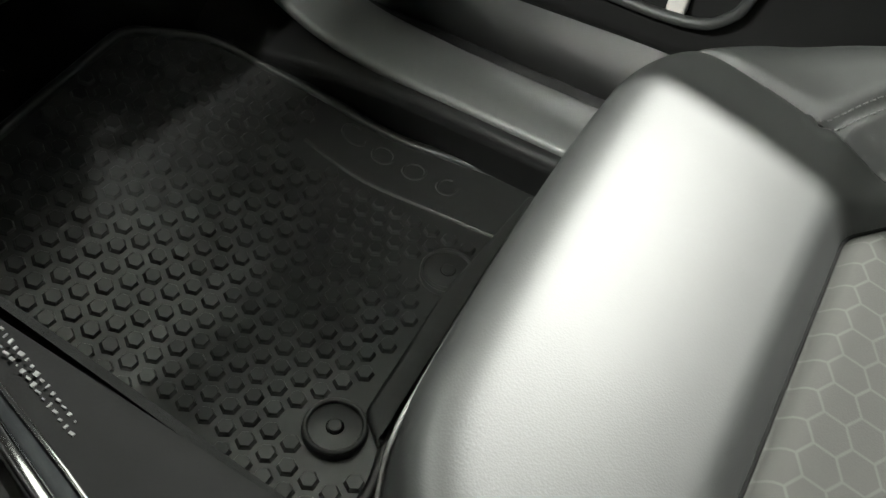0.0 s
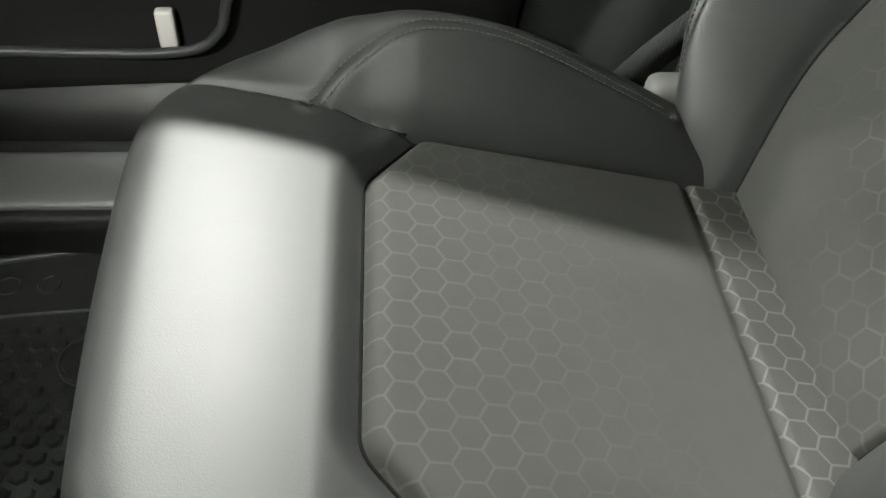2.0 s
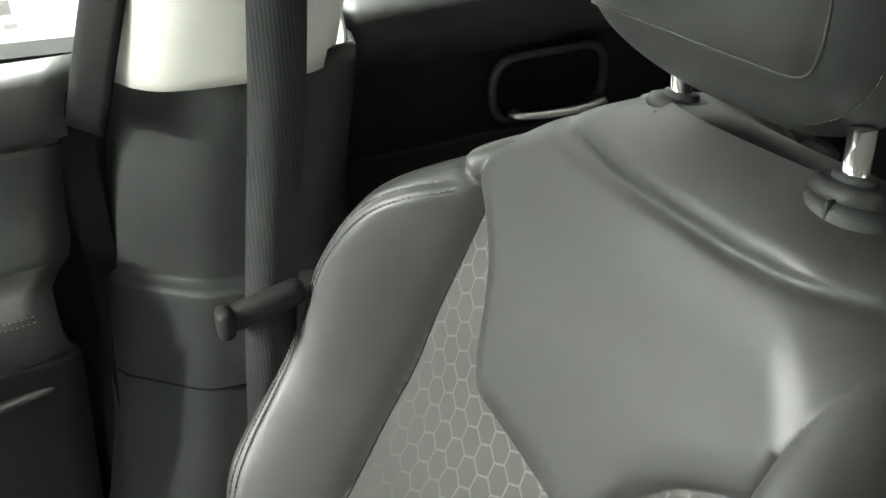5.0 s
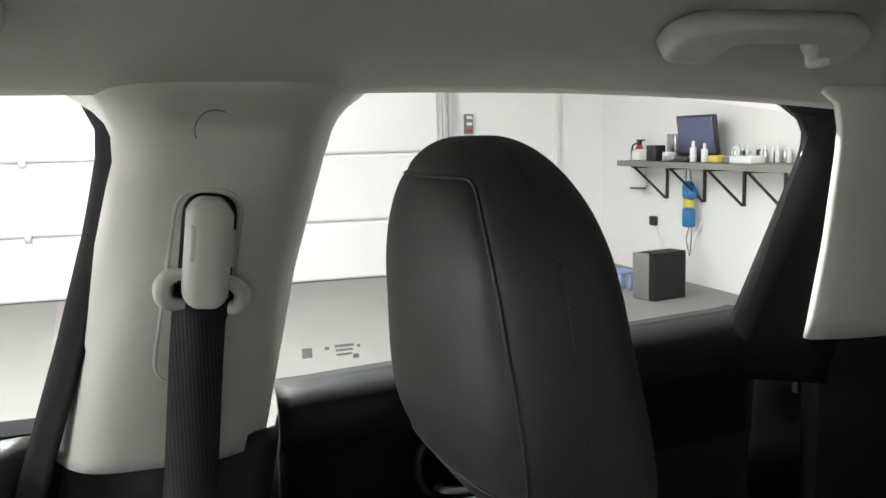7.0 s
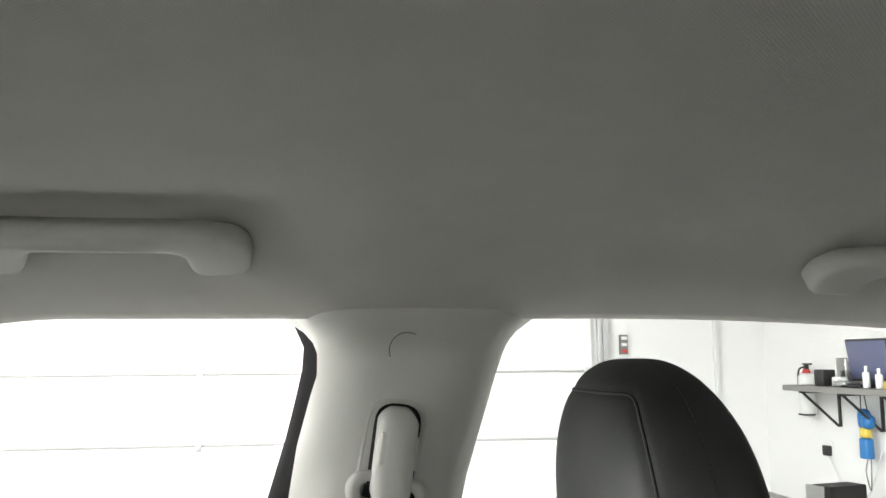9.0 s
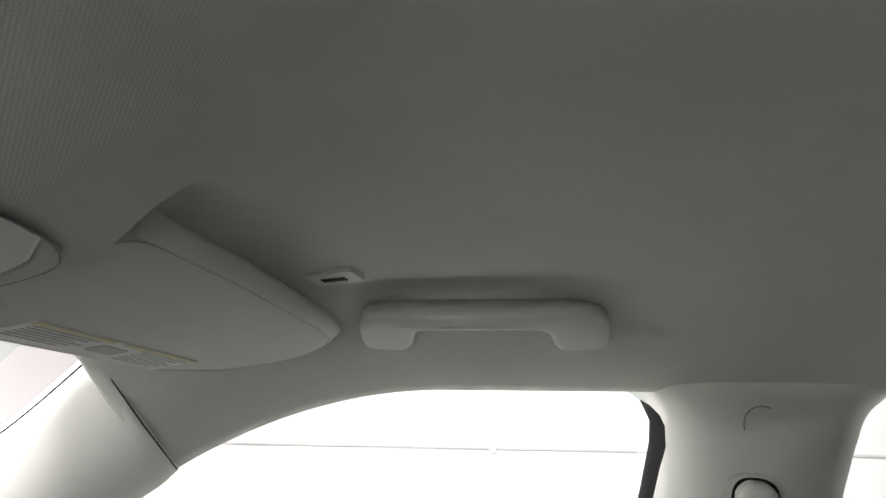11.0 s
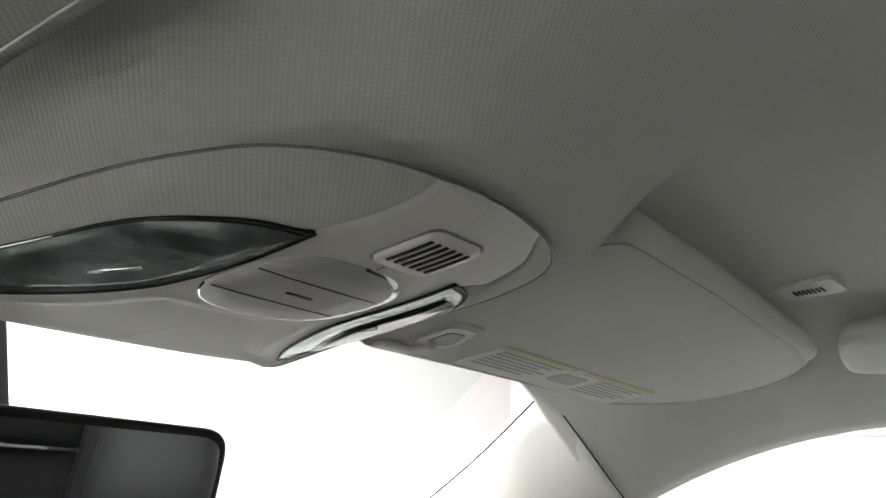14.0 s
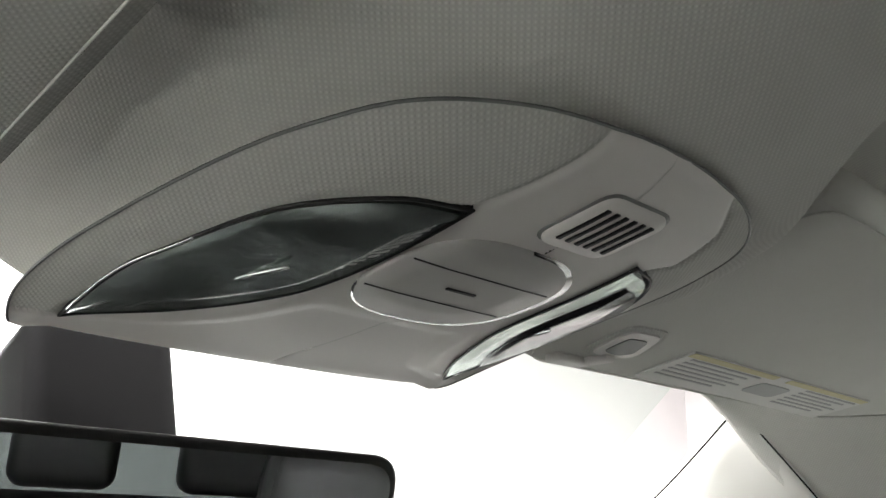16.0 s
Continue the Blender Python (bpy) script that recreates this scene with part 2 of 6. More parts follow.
def part(name, data, material, parent=None, label="", smooth=True):
    """Link a bmesh or a (verts, faces) pair as one mesh object, in world coordinates."""
    me = bpy.data.meshes.new(name)
    if isinstance(data, tuple):
        me.from_pydata([tuple(map(float, v)) for v in data[0]], [], data[1])
        bm = bmesh.new()
        bm.from_mesh(me)
        bmesh.ops.recalc_face_normals(bm, faces=bm.faces)
        bm.to_mesh(me)
        bm.free()
    else:
        bmesh.ops.recalc_face_normals(data, faces=data.faces)
        data.to_mesh(me)
        data.free()
    if smooth:
        me.shade_smooth()
    me.materials.append(material)
    ob = new(name, me)
    if parent is not None:
        ob.parent = parent
        w = Matrix.Translation(parent.location) if parent.parent is None else Matrix.Identity(4)
        ob.matrix_parent_inverse = w.inverted() if parent.type == "EMPTY" else Matrix.Identity(4)
    if label:
        ob["label"] = label
    return ob


def solo(name, data, material, label, category, group="", kind="", smooth=True):
    return tagged(part(name, data, material, None, "", smooth), label, category, group, kind)


def rbox(c, s, r=0.004, seg=2, m=None):
    """A box with rounded edges: centre, size, radius."""
    bm = bmesh.new()
    bmesh.ops.create_cube(bm, size=1)
    bmesh.ops.scale(bm, vec=s, verts=bm.verts)
    if r:
        bmesh.ops.bevel(bm, geom=list(bm.edges), offset=min(r, min(s) * 0.49), segments=seg, affect="EDGES", profile=0.5)
    if m is not None:
        bmesh.ops.transform(bm, matrix=m, verts=bm.verts)
    bmesh.ops.translate(bm, vec=c, verts=bm.verts)
    return bm


def join(*bms):
    """Several bmeshes as one."""
    out = bmesh.new()
    for b in bms:
        me = bpy.data.meshes.new("tmp")
        b.to_mesh(me)
        out.from_mesh(me)
        b.free()
        bpy.data.meshes.remove(me)
    return out


def disc(c, r, h, axis=(0, 0, 1), seg=24, bevel=0.0, r2=None):
    bm = bmesh.new()
    bmesh.ops.create_cone(bm, cap_ends=True, segments=seg, radius1=r, radius2=r if r2 is None else r2, depth=h)
    if bevel:
        es = [e for e in bm.edges if abs(e.verts[0].co.z - e.verts[1].co.z) < 1e-6]
        bmesh.ops.bevel(bm, geom=es, offset=bevel, segments=2, affect="EDGES", profile=0.5)
    q = Vector((0, 0, 1)).rotation_difference(Vector(axis))
    bmesh.ops.transform(bm, matrix=Matrix.Translation(c) @ q.to_matrix().to_4x4(), verts=bm.verts)
    return bm


def smooth_path(pts, n):
    """n points along a Catmull-Rom curve through pts."""
    P = [Vector(p) for p in pts]
    P = [2 * P[0] - P[1]] + P + [2 * P[-1] - P[-2]]
    out = []
    k = len(P) - 3
    for i in range(n):
        s = i / (n - 1) * k
        j = min(int(s), k - 1)
        t = s - j
        a, b, c, d = P[j:j + 4]
        out.append(0.5 * ((2 * b) + (c - a) * t + (2 * a - 5 * b + 4 * c - d) * t * t + (3 * b - a - 3 * c + d) * t ** 3))
    return out


def sweep(path, section, up=(0, 0, 1), scale=None, cap=True):
    """Carry a closed section of (side, up) pairs along a path; returns (verts, faces)."""
    V, F = [], []
    n = len(section)
    for i, p in enumerate(path):
        p = Vector(p)
        d = (Vector(path[min(i + 1, len(path) - 1)]) - Vector(path[max(i - 1, 0)])).normalized()
        s = d.cross(Vector(up)).normalized()
        u = s.cross(d)
        k = 1 if scale is None else scale(i / (len(path) - 1))
        V += [p + s * a * k + u * b * k for a, b in section]
    for i in range(len(path) - 1):
        F += [(i * n + j, i * n + (j + 1) % n, (i + 1) * n + (j + 1) % n, (i + 1) * n + j) for j in range(n)]
    if cap:
        F += [tuple(range(n)), tuple(range(len(V) - n, len(V)))]
    return V, F


def ring(r, n=12, r2=None):
    return [(r * math.cos(2 * math.pi * i / n), (r2 or r) * math.sin(2 * math.pi * i / n)) for i in range(n)]


def grid(P, closed=False):
    """(nu, nv, 3) points as (verts, faces)."""
    nu, nv = P.shape[:2]
    F = []
    for i in range(nu if closed else nu - 1):
        for j in range(nv - 1):
            a, b = i, (i + 1) % nu
            F.append((a * nv + j, b * nv + j, b * nv + j + 1, a * nv + j + 1))
    return P.reshape(-1, 3), F


def patches(P, fields, pick, names, mats, parent, uv=None, labels=None):
    """Cut one grid of points along the zero lines of some fields and make a mesh for each region; pick(signs) names the region."""
    nu, nv = P.shape[:2]
    nf = len(fields)
    A = np.concatenate([P, uv if uv is not None else np.zeros((nu, nv, 2))] + [f[..., None] for f in fields], 2)
    sg = np.stack([f > 0 for f in fields], -1)
    out = {}

    def put(r, key, row):
        V, F, idx = out.setdefault(r, ([], [], {}))
        if key is None or key not in idx:
            if key is not None:
                idx[key] = len(V)
            V.append(row)
            return len(V) - 1
        return idx[key]
    for i in range(nu - 1):
        for j in range(nv - 1):
            ks = ((i, j), (i + 1, j), (i + 1, j + 1), (i, j + 1))
            c = [sg[k] for k in ks]
            if (c[0] == c[1]).all() and (c[0] == c[2]).all() and (c[0] == c[3]).all():
                r = pick(tuple(c[0]))
                out.setdefault(r, ([], [], {}))[1].append(tuple(put(r, k, A[k]) for k in ks))
                continue
            polys = [[(k, A[k]) for k in (ks[0], ks[1], ks[2])], [(k, A[k]) for k in (ks[0], ks[2], ks[3])]]
            for f in range(nf):
                nxt = []
                for poly in polys:
                    pos, neg = [], []
                    n = len(poly)
                    for a in range(n):
                        (ka, va), (kb, vb) = poly[a], poly[(a + 1) % n]
                        fa, fb = va[5 + f], vb[5 + f]
                        (pos if fa > 0 else neg).append((ka, va))
                        if (fa > 0) != (fb > 0):
                            t = fa / (fa - fb)
                            v = va + (vb - va) * t
                            q = (tuple(np.round(v[:3], 6)), v)
                            pos.append(q)
                            neg.append(q)
                    nxt += [p for p in (pos, neg) if len(p) > 2]
                polys = nxt
            for poly in polys:
                mean = sum(v for _, v in poly) / len(poly)
                r = pick(tuple(mean[5:] > 0))
                out.setdefault(r, ([], [], {}))[1].append(tuple(put(r, k, v) for k, v in poly))
    obs = {}
    for r, (V, F, _) in out.items():
        F = [f for f in F if len(set(f)) == len(f)]
        ob = part(names[r], ([v[:3] for v in V], F), mats[r], parent, (labels or {}).get(r, ""))
        if uv is not None:
            lay = ob.data.uv_layers.new(name="UVMap")
            for lp in ob.data.loops:
                lay.data[lp.index].uv = V[lp.vertex_index][3:5]
        obs[r] = ob
    return obs


def smooth_table(table, n=160):
    """The table with a smooth curve drawn through its rows."""
    return [(p.x, p.y) for p in smooth_path([(a, b, 0) for a, b in table], n)]


def sstep(a, b, x):
    t = np.clip((np.asarray(x, float) - a) / (b - a), 0, 1)
    return t * t * (3 - 2 * t)


def lerp_table(x, table):
    return np.interp(x, [t[0] for t in table], [t[1] for t in table])


def poly_dist(px, py, poly):
    """Distance from points to a closed polygon, negative inside."""
    best = np.full(np.shape(px), 9.0)
    inside = np.zeros(np.shape(px), bool)
    n = len(poly)
    for i in range(n):
        (x0, y0), (x1, y1) = poly[i], poly[(i + 1) % n]
        dx, dy = x1 - x0, y1 - y0
        t = np.clip(((px - x0) * dx + (py - y0) * dy) / (dx * dx + dy * dy), 0, 1)
        best = np.minimum(best, np.hypot(px - x0 - t * dx, py - y0 - t * dy))
        if abs(dy) > 1e-12:
            inside ^= ((y0 > py) != (y1 > py)) & (px < (py - y0) / dy * dx + x0)
    return np.where(inside, -best, best)


def line_dist(px, py, pts):
    """Distance from points to an open line."""
    best = np.full(np.shape(px), 9.0)
    for (x0, y0), (x1, y1) in zip(pts, pts[1:]):
        dx, dy = x1 - x0, y1 - y0
        t = np.clip(((px - x0) * dx + (py - y0) * dy) / (dx * dx + dy * dy), 0, 1)
        best = np.minimum(best, np.hypot(px - x0 - t * dx, py - y0 - t * dy))
    return best


def round_poly(poly, r, seg=5):
    """The polygon with its corners rounded."""
    out = []
    n = len(poly)
    for i in range(n):
        a, b, c = (Vector(poly[(i + k) % n]) for k in (-1, 0, 1))
        ra = min(r, (a - b).length * 0.45, (c - b).length * 0.45)
        p, q = b + (a - b).normalized() * ra, b + (c - b).normalized() * ra
        for k in range(seg + 1):
            t = k / seg
            out.append(tuple((1 - t) ** 2 * p + 2 * t * (1 - t) * b + t * t * q))
    return out


def plate(poly, z0, z1, m=None, bevel=0.0):
    """A flat plate with the given outline between two heights."""
    bm = bmesh.new()
    vs = [bm.verts.new((x, y, z0)) for x, y in poly]
    f = bm.faces.new(vs)
    r = bmesh.ops.extrude_face_region(bm, geom=[f])
    up = [v for v in r["geom"] if isinstance(v, bmesh.types.BMVert)]
    for v in up:
        v.co.z = z1
    if bevel:
        us = set(up)
        es = [e for e in bm.edges if e.verts[0] in us and e.verts[1] in us]
        bmesh.ops.bevel(bm, geom=es, offset=bevel, segments=3, affect="EDGES", profile=0.5)
    if m is not None:
        bmesh.ops.transform(bm, matrix=m, verts=bm.verts)
    return bm


def stitches(pts, pitch=0.0046, r=0.00055, lift=(0, 0, 0)):
    """A row of thread stitches along a path, as one mesh."""
    V, F = [], []
    L = [0.0]
    for a, b in zip(pts, pts[1:]):
        L.append(L[-1] + (Vector(b) - Vector(a)).length)
    A = np.array([tuple(p) for p in pts])
    s = 0.0
    while s < L[-1] - pitch:
        e = [np.array([np.interp(s + q, L, A[:, k]) for k in range(3)]) + np.array(lift) for q in (0, pitch * 0.72)]
        sec = ring(r, 5)
        v, f = sweep(e, sec, up=(0.1, 0.2, 1))
        o = len(V)
        V += list(v)
        F += [tuple(i + o for i in q) for q in f]
        s += pitch
    return V, F


# ---- garage ----
XC = 0.015          # the car's centre line
GX, GY = 8.35, -4.85  # garage door wall and shelf wall


def wall(name, c, s, label):
    return solo(name, rbox(c, s, 0), WALL, label, "wall", kind="structure", smooth=False)


solo("ground", rbox((1.7, 0.2, -0.1), (15.0, 12.0, 0.2), 0), CONCRETE, "smooth grey concrete garage floor", "floor", kind="structure", smooth=False)
wall("wall_south", (1.7, GY - 0.1, 1.55), (15.0, 0.2, 3.3), "white painted garage wall with a shelf")
wall("wall_north", (1.7, 5.3, 1.55), (15.0, 0.2, 3.3), "plain white painted garage wall")
wall("wall_west", (-5.2, 0.2, 1.55), (0.2, 10.1, 3.3), "plain white painted garage wall")
wall("wall_east", (GX + 0.16, 0.2, 1.55), (0.2, 10.1, 3.3), "white painted wall around the garage door")
solo("ceiling", rbox((1.7, 0.2, 3.2), (15.0, 12.0, 0.2), 0), WALL, "white painted garage ceiling", "ceiling", kind="structure", smooth=False)


def garage_door():
    d = thing("garage_door", (GX, 0.5, 0), "white sectional steel garage door, closed", "garage door", kind="structure")
    z0 = 0.0
    for h in (0.585, 0.665, 0.665, 0.62):
        V = []
        y0, y1 = -2.95, 4.6
        pts = [(0.03, 0.006), (0.012, 0.012), (0.0, 0.03), (0.0, h - 0.045), (0.014, h - 0.03), (0.014, h - 0.012), (0.03, h - 0.004), (0.06, h - 0.004), (0.06, 0.006)]
        for y in (y0, y1):
            V += [(GX + a, y, z0 + b) for a, b in pts]
        n = len(pts)
        F = [(i, (i + 1) % n, n + (i + 1) % n, n + i) for i in range(n)] + [tuple(range(n)), tuple(range(n, 2 * n))]
        part("panel", (V, F), DOORW, d, smooth=False)
        z0 += h
    for y in (-2.90, 0.9, 4.4):
        for z in (0.585, 1.25, 1.915):
            part("hinge", rbox((GX - 0.006, y, z), (0.012, 0.06, 0.09), 0.003), STEEL, d)
    return d


garage_door()
track = thing("door_track", (GX - 0.1, -3.0, 0), "galvanised steel garage door track beside the door", "door track")
part("rail", rbox((GX - 0.08, -3.0, 1.4), (0.07, 0.03, 2.8), 0.004), STEEL, track, smooth=False)
part("rail", rbox((GX - 0.02, -3.09, 1.4), (0.05, 0.05, 2.8), 0.004), STEEL, track, smooth=False)
for z in (0.6, 1.3, 2.0):
    part("bracket", rbox((GX - 0.05, -3.05, z), (0.1, 0.12, 0.05), 0.003), STEEL, track, smooth=False)
notice = thing("wall_notice", (GX + 0.03, -3.3, 1.5), "small black notice with pale marks beside the garage door", "sign")
part("plate", rbox((GX + 0.03, -3.3, 1.52), (0.06, 0.08, 0.20), 0.004), MIDGREY, notice, smooth=False)
for k in range(3):
    part("print_bar", rbox((GX - 0.002, -3.3, 1.455 + 0.065 * k), (0.006, 0.06, 0.032), 0.002), (REDP, WHITEP, WHITEP)[k], notice, smooth=False)

# housings for the assumed tubes
for x, y, ln, w in LAMPS:
    t = thing("assumed_tube_lamp", (x, y, 3.1), "assumed white ceiling tube lamp housing", "lamp", "garage lamps")
    part("housing", rbox((x, y, 3.08), (0.16, ln + 0.06, 0.05), 0.008), WHITEP, t, smooth=False)


def shelf():
    s = thing("wall_shelf", (6.0, GY + 0.2, 1.08), "grey board shelf on black metal brackets", "shelf")
    part("board", rbox((5.75, GY + 0.22, 1.105), (3.1, 0.44, 0.05), 0.004), SHELFTOP, s, smooth=False)
    for x in (4.75, 5.45, 5.95, 6.5, 7.1):
        a = rbox((x, GY + 0.012, 0.92), (0.03, 0.02, 0.32), 0.003)
        b = rbox((x, GY + 0.2, 1.07), (0.03, 0.38, 0.02), 0.003)
        c = rbox((0, 0, 0), (0.02, 0.47, 0.02), 0.003)
        bmesh.ops.transform(c, matrix=Matrix.Translation((x, GY + 0.2, 0.92)) @ Matrix.Rotation(radians(42), 4, "X"), verts=c.verts)
        part("bracket", join(a, b, c), BLACKMETAL, s, smooth=False)
    return s


shelf()
ZS = 1.132
mon = thing("monitor", (6.0, GY + 0.22, ZS), "dark blue flat computer monitor on the shelf", "monitor")
mm = Matrix.Rotation(radians(-8), 4, "X")
part("screen_panel", rbox((6.34, GY + 0.2, ZS + 0.22), (0.56, 0.03, 0.35), 0.008, m=mm), BLACKMETAL, mon)
part("screen", rbox((6.34, GY + 0.222, ZS + 0.223), (0.52, 0.008, 0.31), 0.002, m=mm), SCREEN, mon)
part("stand", join(rbox((6.34, GY + 0.2, ZS + 0.01), (0.24, 0.18, 0.02), 0.006), rbox((6.34, GY + 0.18, ZS + 0.07), (0.05, 0.03, 0.12), 0.006)), BLACKMETAL, mon)


def bottle(x, y, r, h, m, label):
    b = thing("bottle", (x, y, ZS), label, "bottle", "bottles on the shelf")
    part("body", disc((x, y, ZS + h * 0.35), r, h * 0.7, bevel=r * 0.3), m, b)
    part("cap", disc((x, y, ZS + h * 0.84), r * 0.45, h * 0.28, bevel=r * 0.1), WHITEP, b)
    return b


rs = random.Random(4)
for i in range(15):
    bottle(5.34 + i * 0.047, GY + 0.07 + 0.04 * rs.random(), 0.017 + 0.003 * rs.random(), 0.12 + 0.03 * rs.random(), (WHITEP, SATIN, WHITEP, BLACKMETAL)[i % 4], "small plastic paint bottle on the shelf")
for i in range(8):
    bottle(4.55 + i * 0.09, GY + 0.08 + 0.03 * rs.random(), 0.026, 0.15 + 0.03 * rs.random(), (WHITEP, WHITEP, BLACKMETAL)[i % 3], "small white plastic bottle on the shelf")
for x, h in ((6.20, 0.18), (6.04, 0.16)):
    bottle(x, GY + 0.34, 0.028, h, WHITEP, "white spray bottle on the shelf")
for i, (x, y, s, m, nm, lb) in enumerate((
        (6.84, 0.30, (0.14, 0.12, 0.14), BLACKMETAL, "box", "small black box on the shelf"),
        (6.80, 0.12, (0.14, 0.1, 0.24), SATIN, "box", "grey loudspeaker box on the shelf"),
        (6.62, 0.3, (0.10, 0.09, 0.08), WHITEP, "cup", "white cup on the shelf"),
        (6.50, 0.34, (0.16, 0.10, 0.05), SATIN, "tray", "grey tray of small parts on the shelf"),
        (6.36, 0.36, (0.24, 0.06, 0.03), BLACKMETAL, "tray", "flat black tray on the shelf"),
        (5.88, 0.33, (0.12, 0.10, 0.06), YELLOW, "box", "yellow box on the shelf"),
        (5.74, 0.30, (0.10, 0.10, 0.05), SHELFTOP, "box", "brown carton on the shelf"),
        (5.52, 0.32, (0.26, 0.14, 0.06), WHITEP, "box", "white carton on the shelf"))):
    solo(nm, rbox((x, GY + y, ZS + s[2] / 2), s, 0.01), m, lb, "cup" if nm == "cup" else "box")
ex, ey = 7.44, GY + 0.11
ext = thing("fire_extinguisher", (ex, ey, 0.84), "white fire extinguisher with red top hung on the wall", "extinguisher")
part("cylinder", disc((ex, ey, 1.03), 0.075, 0.40, bevel=0.035), WHITEP, ext)
part("collar", disc((ex, ey, 1.245), 0.045, 0.05, bevel=0.012, r2=0.028), REDP, ext, "red painted collar")
part("valve", join(rbox((ex, ey, 1.285), (0.04, 0.04, 0.05), 0.008), rbox((ex - 0.05, ey + 0.02, 1.315), (0.13, 0.03, 0.016), 0.005)), BLACKMETAL, ext)
part("hose", sweep(smooth_path([(ex + 0.02, ey, 1.29), (ex + 0.10, ey + 0.02, 1.25), (ex + 0.105, ey + 0.02, 1.05), (ex + 0.09, ey + 0.02, 0.92)], 20), ring(0.009, 8)), BLACKMETAL, ext, "black rubber hose")
part("bracket", sweep([(ex + 0.083 * math.cos(a), ey + 0.083 * math.sin(a), 0.85) for a in [math.pi * i / 12 for i in range(-1, 14)]], ring(0.008, 6)), BLACKMETAL, ext)

reel = thing("hanging_reel", (6.3, GY + 0.1, 0.6), "blue cable reel with yellow handle hanging under the shelf", "reel")
part("drum", join(rbox((6.62, GY + 0.10, 0.86), (0.10, 0.10, 0.17), 0.04), rbox((6.54, GY + 0.12, 0.84), (0.11, 0.10, 0.12), 0.04)), BLUE, reel)
part("handle", rbox((6.58, GY + 0.12, 0.75), (0.10, 0.07, 0.09), 0.02), YELLOW, reel)
part("grip", rbox((6.58, GY + 0.12, 0.62), (0.105, 0.08, 0.17), 0.015), BLUE, reel)
part("cord", sweep(smooth_path([(6.6, GY + 0.1, 0.54), (6.64, GY + 0.1, 0.42), (6.56, GY + 0.12, 0.28), (6.54, GY + 0.12, 0.40), (6.56, GY + 0.1, 0.54)], 20), ring(0.006, 6)), SHELFTOP, reel)
for dx in (0.0, 0.09):
    part("strap", sweep([(6.54 + dx, GY + 0.12, 0.92), (6.58 + dx * 0.5, GY + 0.12, 1.09)], ring(0.005, 6)), BLACKMETAL, reel)

pct = thing("computer_tower", (6.1, -4.2, 0), "black computer tower standing on the concrete floor", "computer")
pm = Matrix.Rotation(radians(12), 4, "Z")
part("case", rbox((6.17, -4.20, 0.2), (0.19, 0.36, 0.4), 0.008, m=pm), DARK, pct, smooth=False)
part("front_panel", rbox((6.19, -4.01, 0.2), (0.19, 0.02, 0.39), 0.006, m=pm), SATIN, pct, smooth=False)
stool = thing("step_stool", (6.7, -4.0, 0), "small blue plastic step stool on the floor", "stool")
PALEBLUE = mat("pale_blue_plastic", (0.25, 0.33, 0.6), 0.4, bump=0)
part("seat", rbox((6.66, -4.1, 0.17), (0.15, 0.14, 0.03), 0.01), PALEBLUE, stool)
for dx in (-0.055, 0.055):
    for dy in (-0.05, 0.05):
        part("leg", disc((6.66 + dx, -4.1 + dy, 0.08), 0.014, 0.16, seg=10), PALEBLUE, stool)
outlet = thing("wall_outlet", (7.3, GY, 0.5), "black plug in a white wall outlet with a cord", "outlet")
part("plate", rbox((7.3, GY + 0.006, 0.55), (0.09, 0.012, 0.13), 0.004), WHITEP, outlet)
part("plug", rbox((7.3, GY + 0.035, 0.53), (0.09, 0.05, 0.09), 0.01), BLACKMETAL, outlet)
part("cord", sweep(smooth_path([(7.28, GY + 0.05, 0.5), (7.1, GY + 0.06, 0.3), (6.9, GY + 0.06, 0.18), (6.7, GY + 0.05, 0.22), (6.5, GY + 0.04, 0.6)], 30), ring(0.006, 6)), WHITEP, outlet)
solo("light_switch", rbox((7.75, GY + 0.008, 1.17), (0.05, 0.016, 0.11), 0.004), SATIN, "small light switch on the white wall", "switch")
solo("wall_trim", rbox((GX + 0.03, -4.3, 1.5), (0.05, 0.03, 3.0), 0), WHITEP, "white vertical trim strip at the wall corner", "trim", kind="structure", smooth=False)


# ---- car shell ----
ROOF = smooth_path([(0, 1.552, 0), (0.3, 1.540, 0), (0.45, 1.519, 0), (0.505, 1.511, 0), (0.535, 1.503, 0), (0.562, 1.486, 0), (0.588, 1.467, 0), (0.625, 1.449, 0), (0.675, 1.430, 0), (0.70, 1.42, 0)], 140)


def liner_z(x, y):
    u = np.abs(np.asarray(x, float) - XC)
    y = np.asarray(y, float)
    z = np.interp(u, [p.x for p in ROOF], [p.y for p in ROOF])
    z = z - (0.2 + 0.7 * sstep(0.5, 0.675, u)) * np.maximum(0, y - 0.1) ** 2
    z = z - 0.09 * np.maximum(0, -0.45 - y) ** 2
    # shallow hollow over the grab handle
    for yc, ln in ((0.044, 0.150),):
        z = z + 0.011 * sstep(0.34, 0.51, u) * (1 - sstep(0.57, 0.65, u)) * (1 - sstep(ln - 0.07, ln + 0.09, np.abs(y - yc)))
    return z


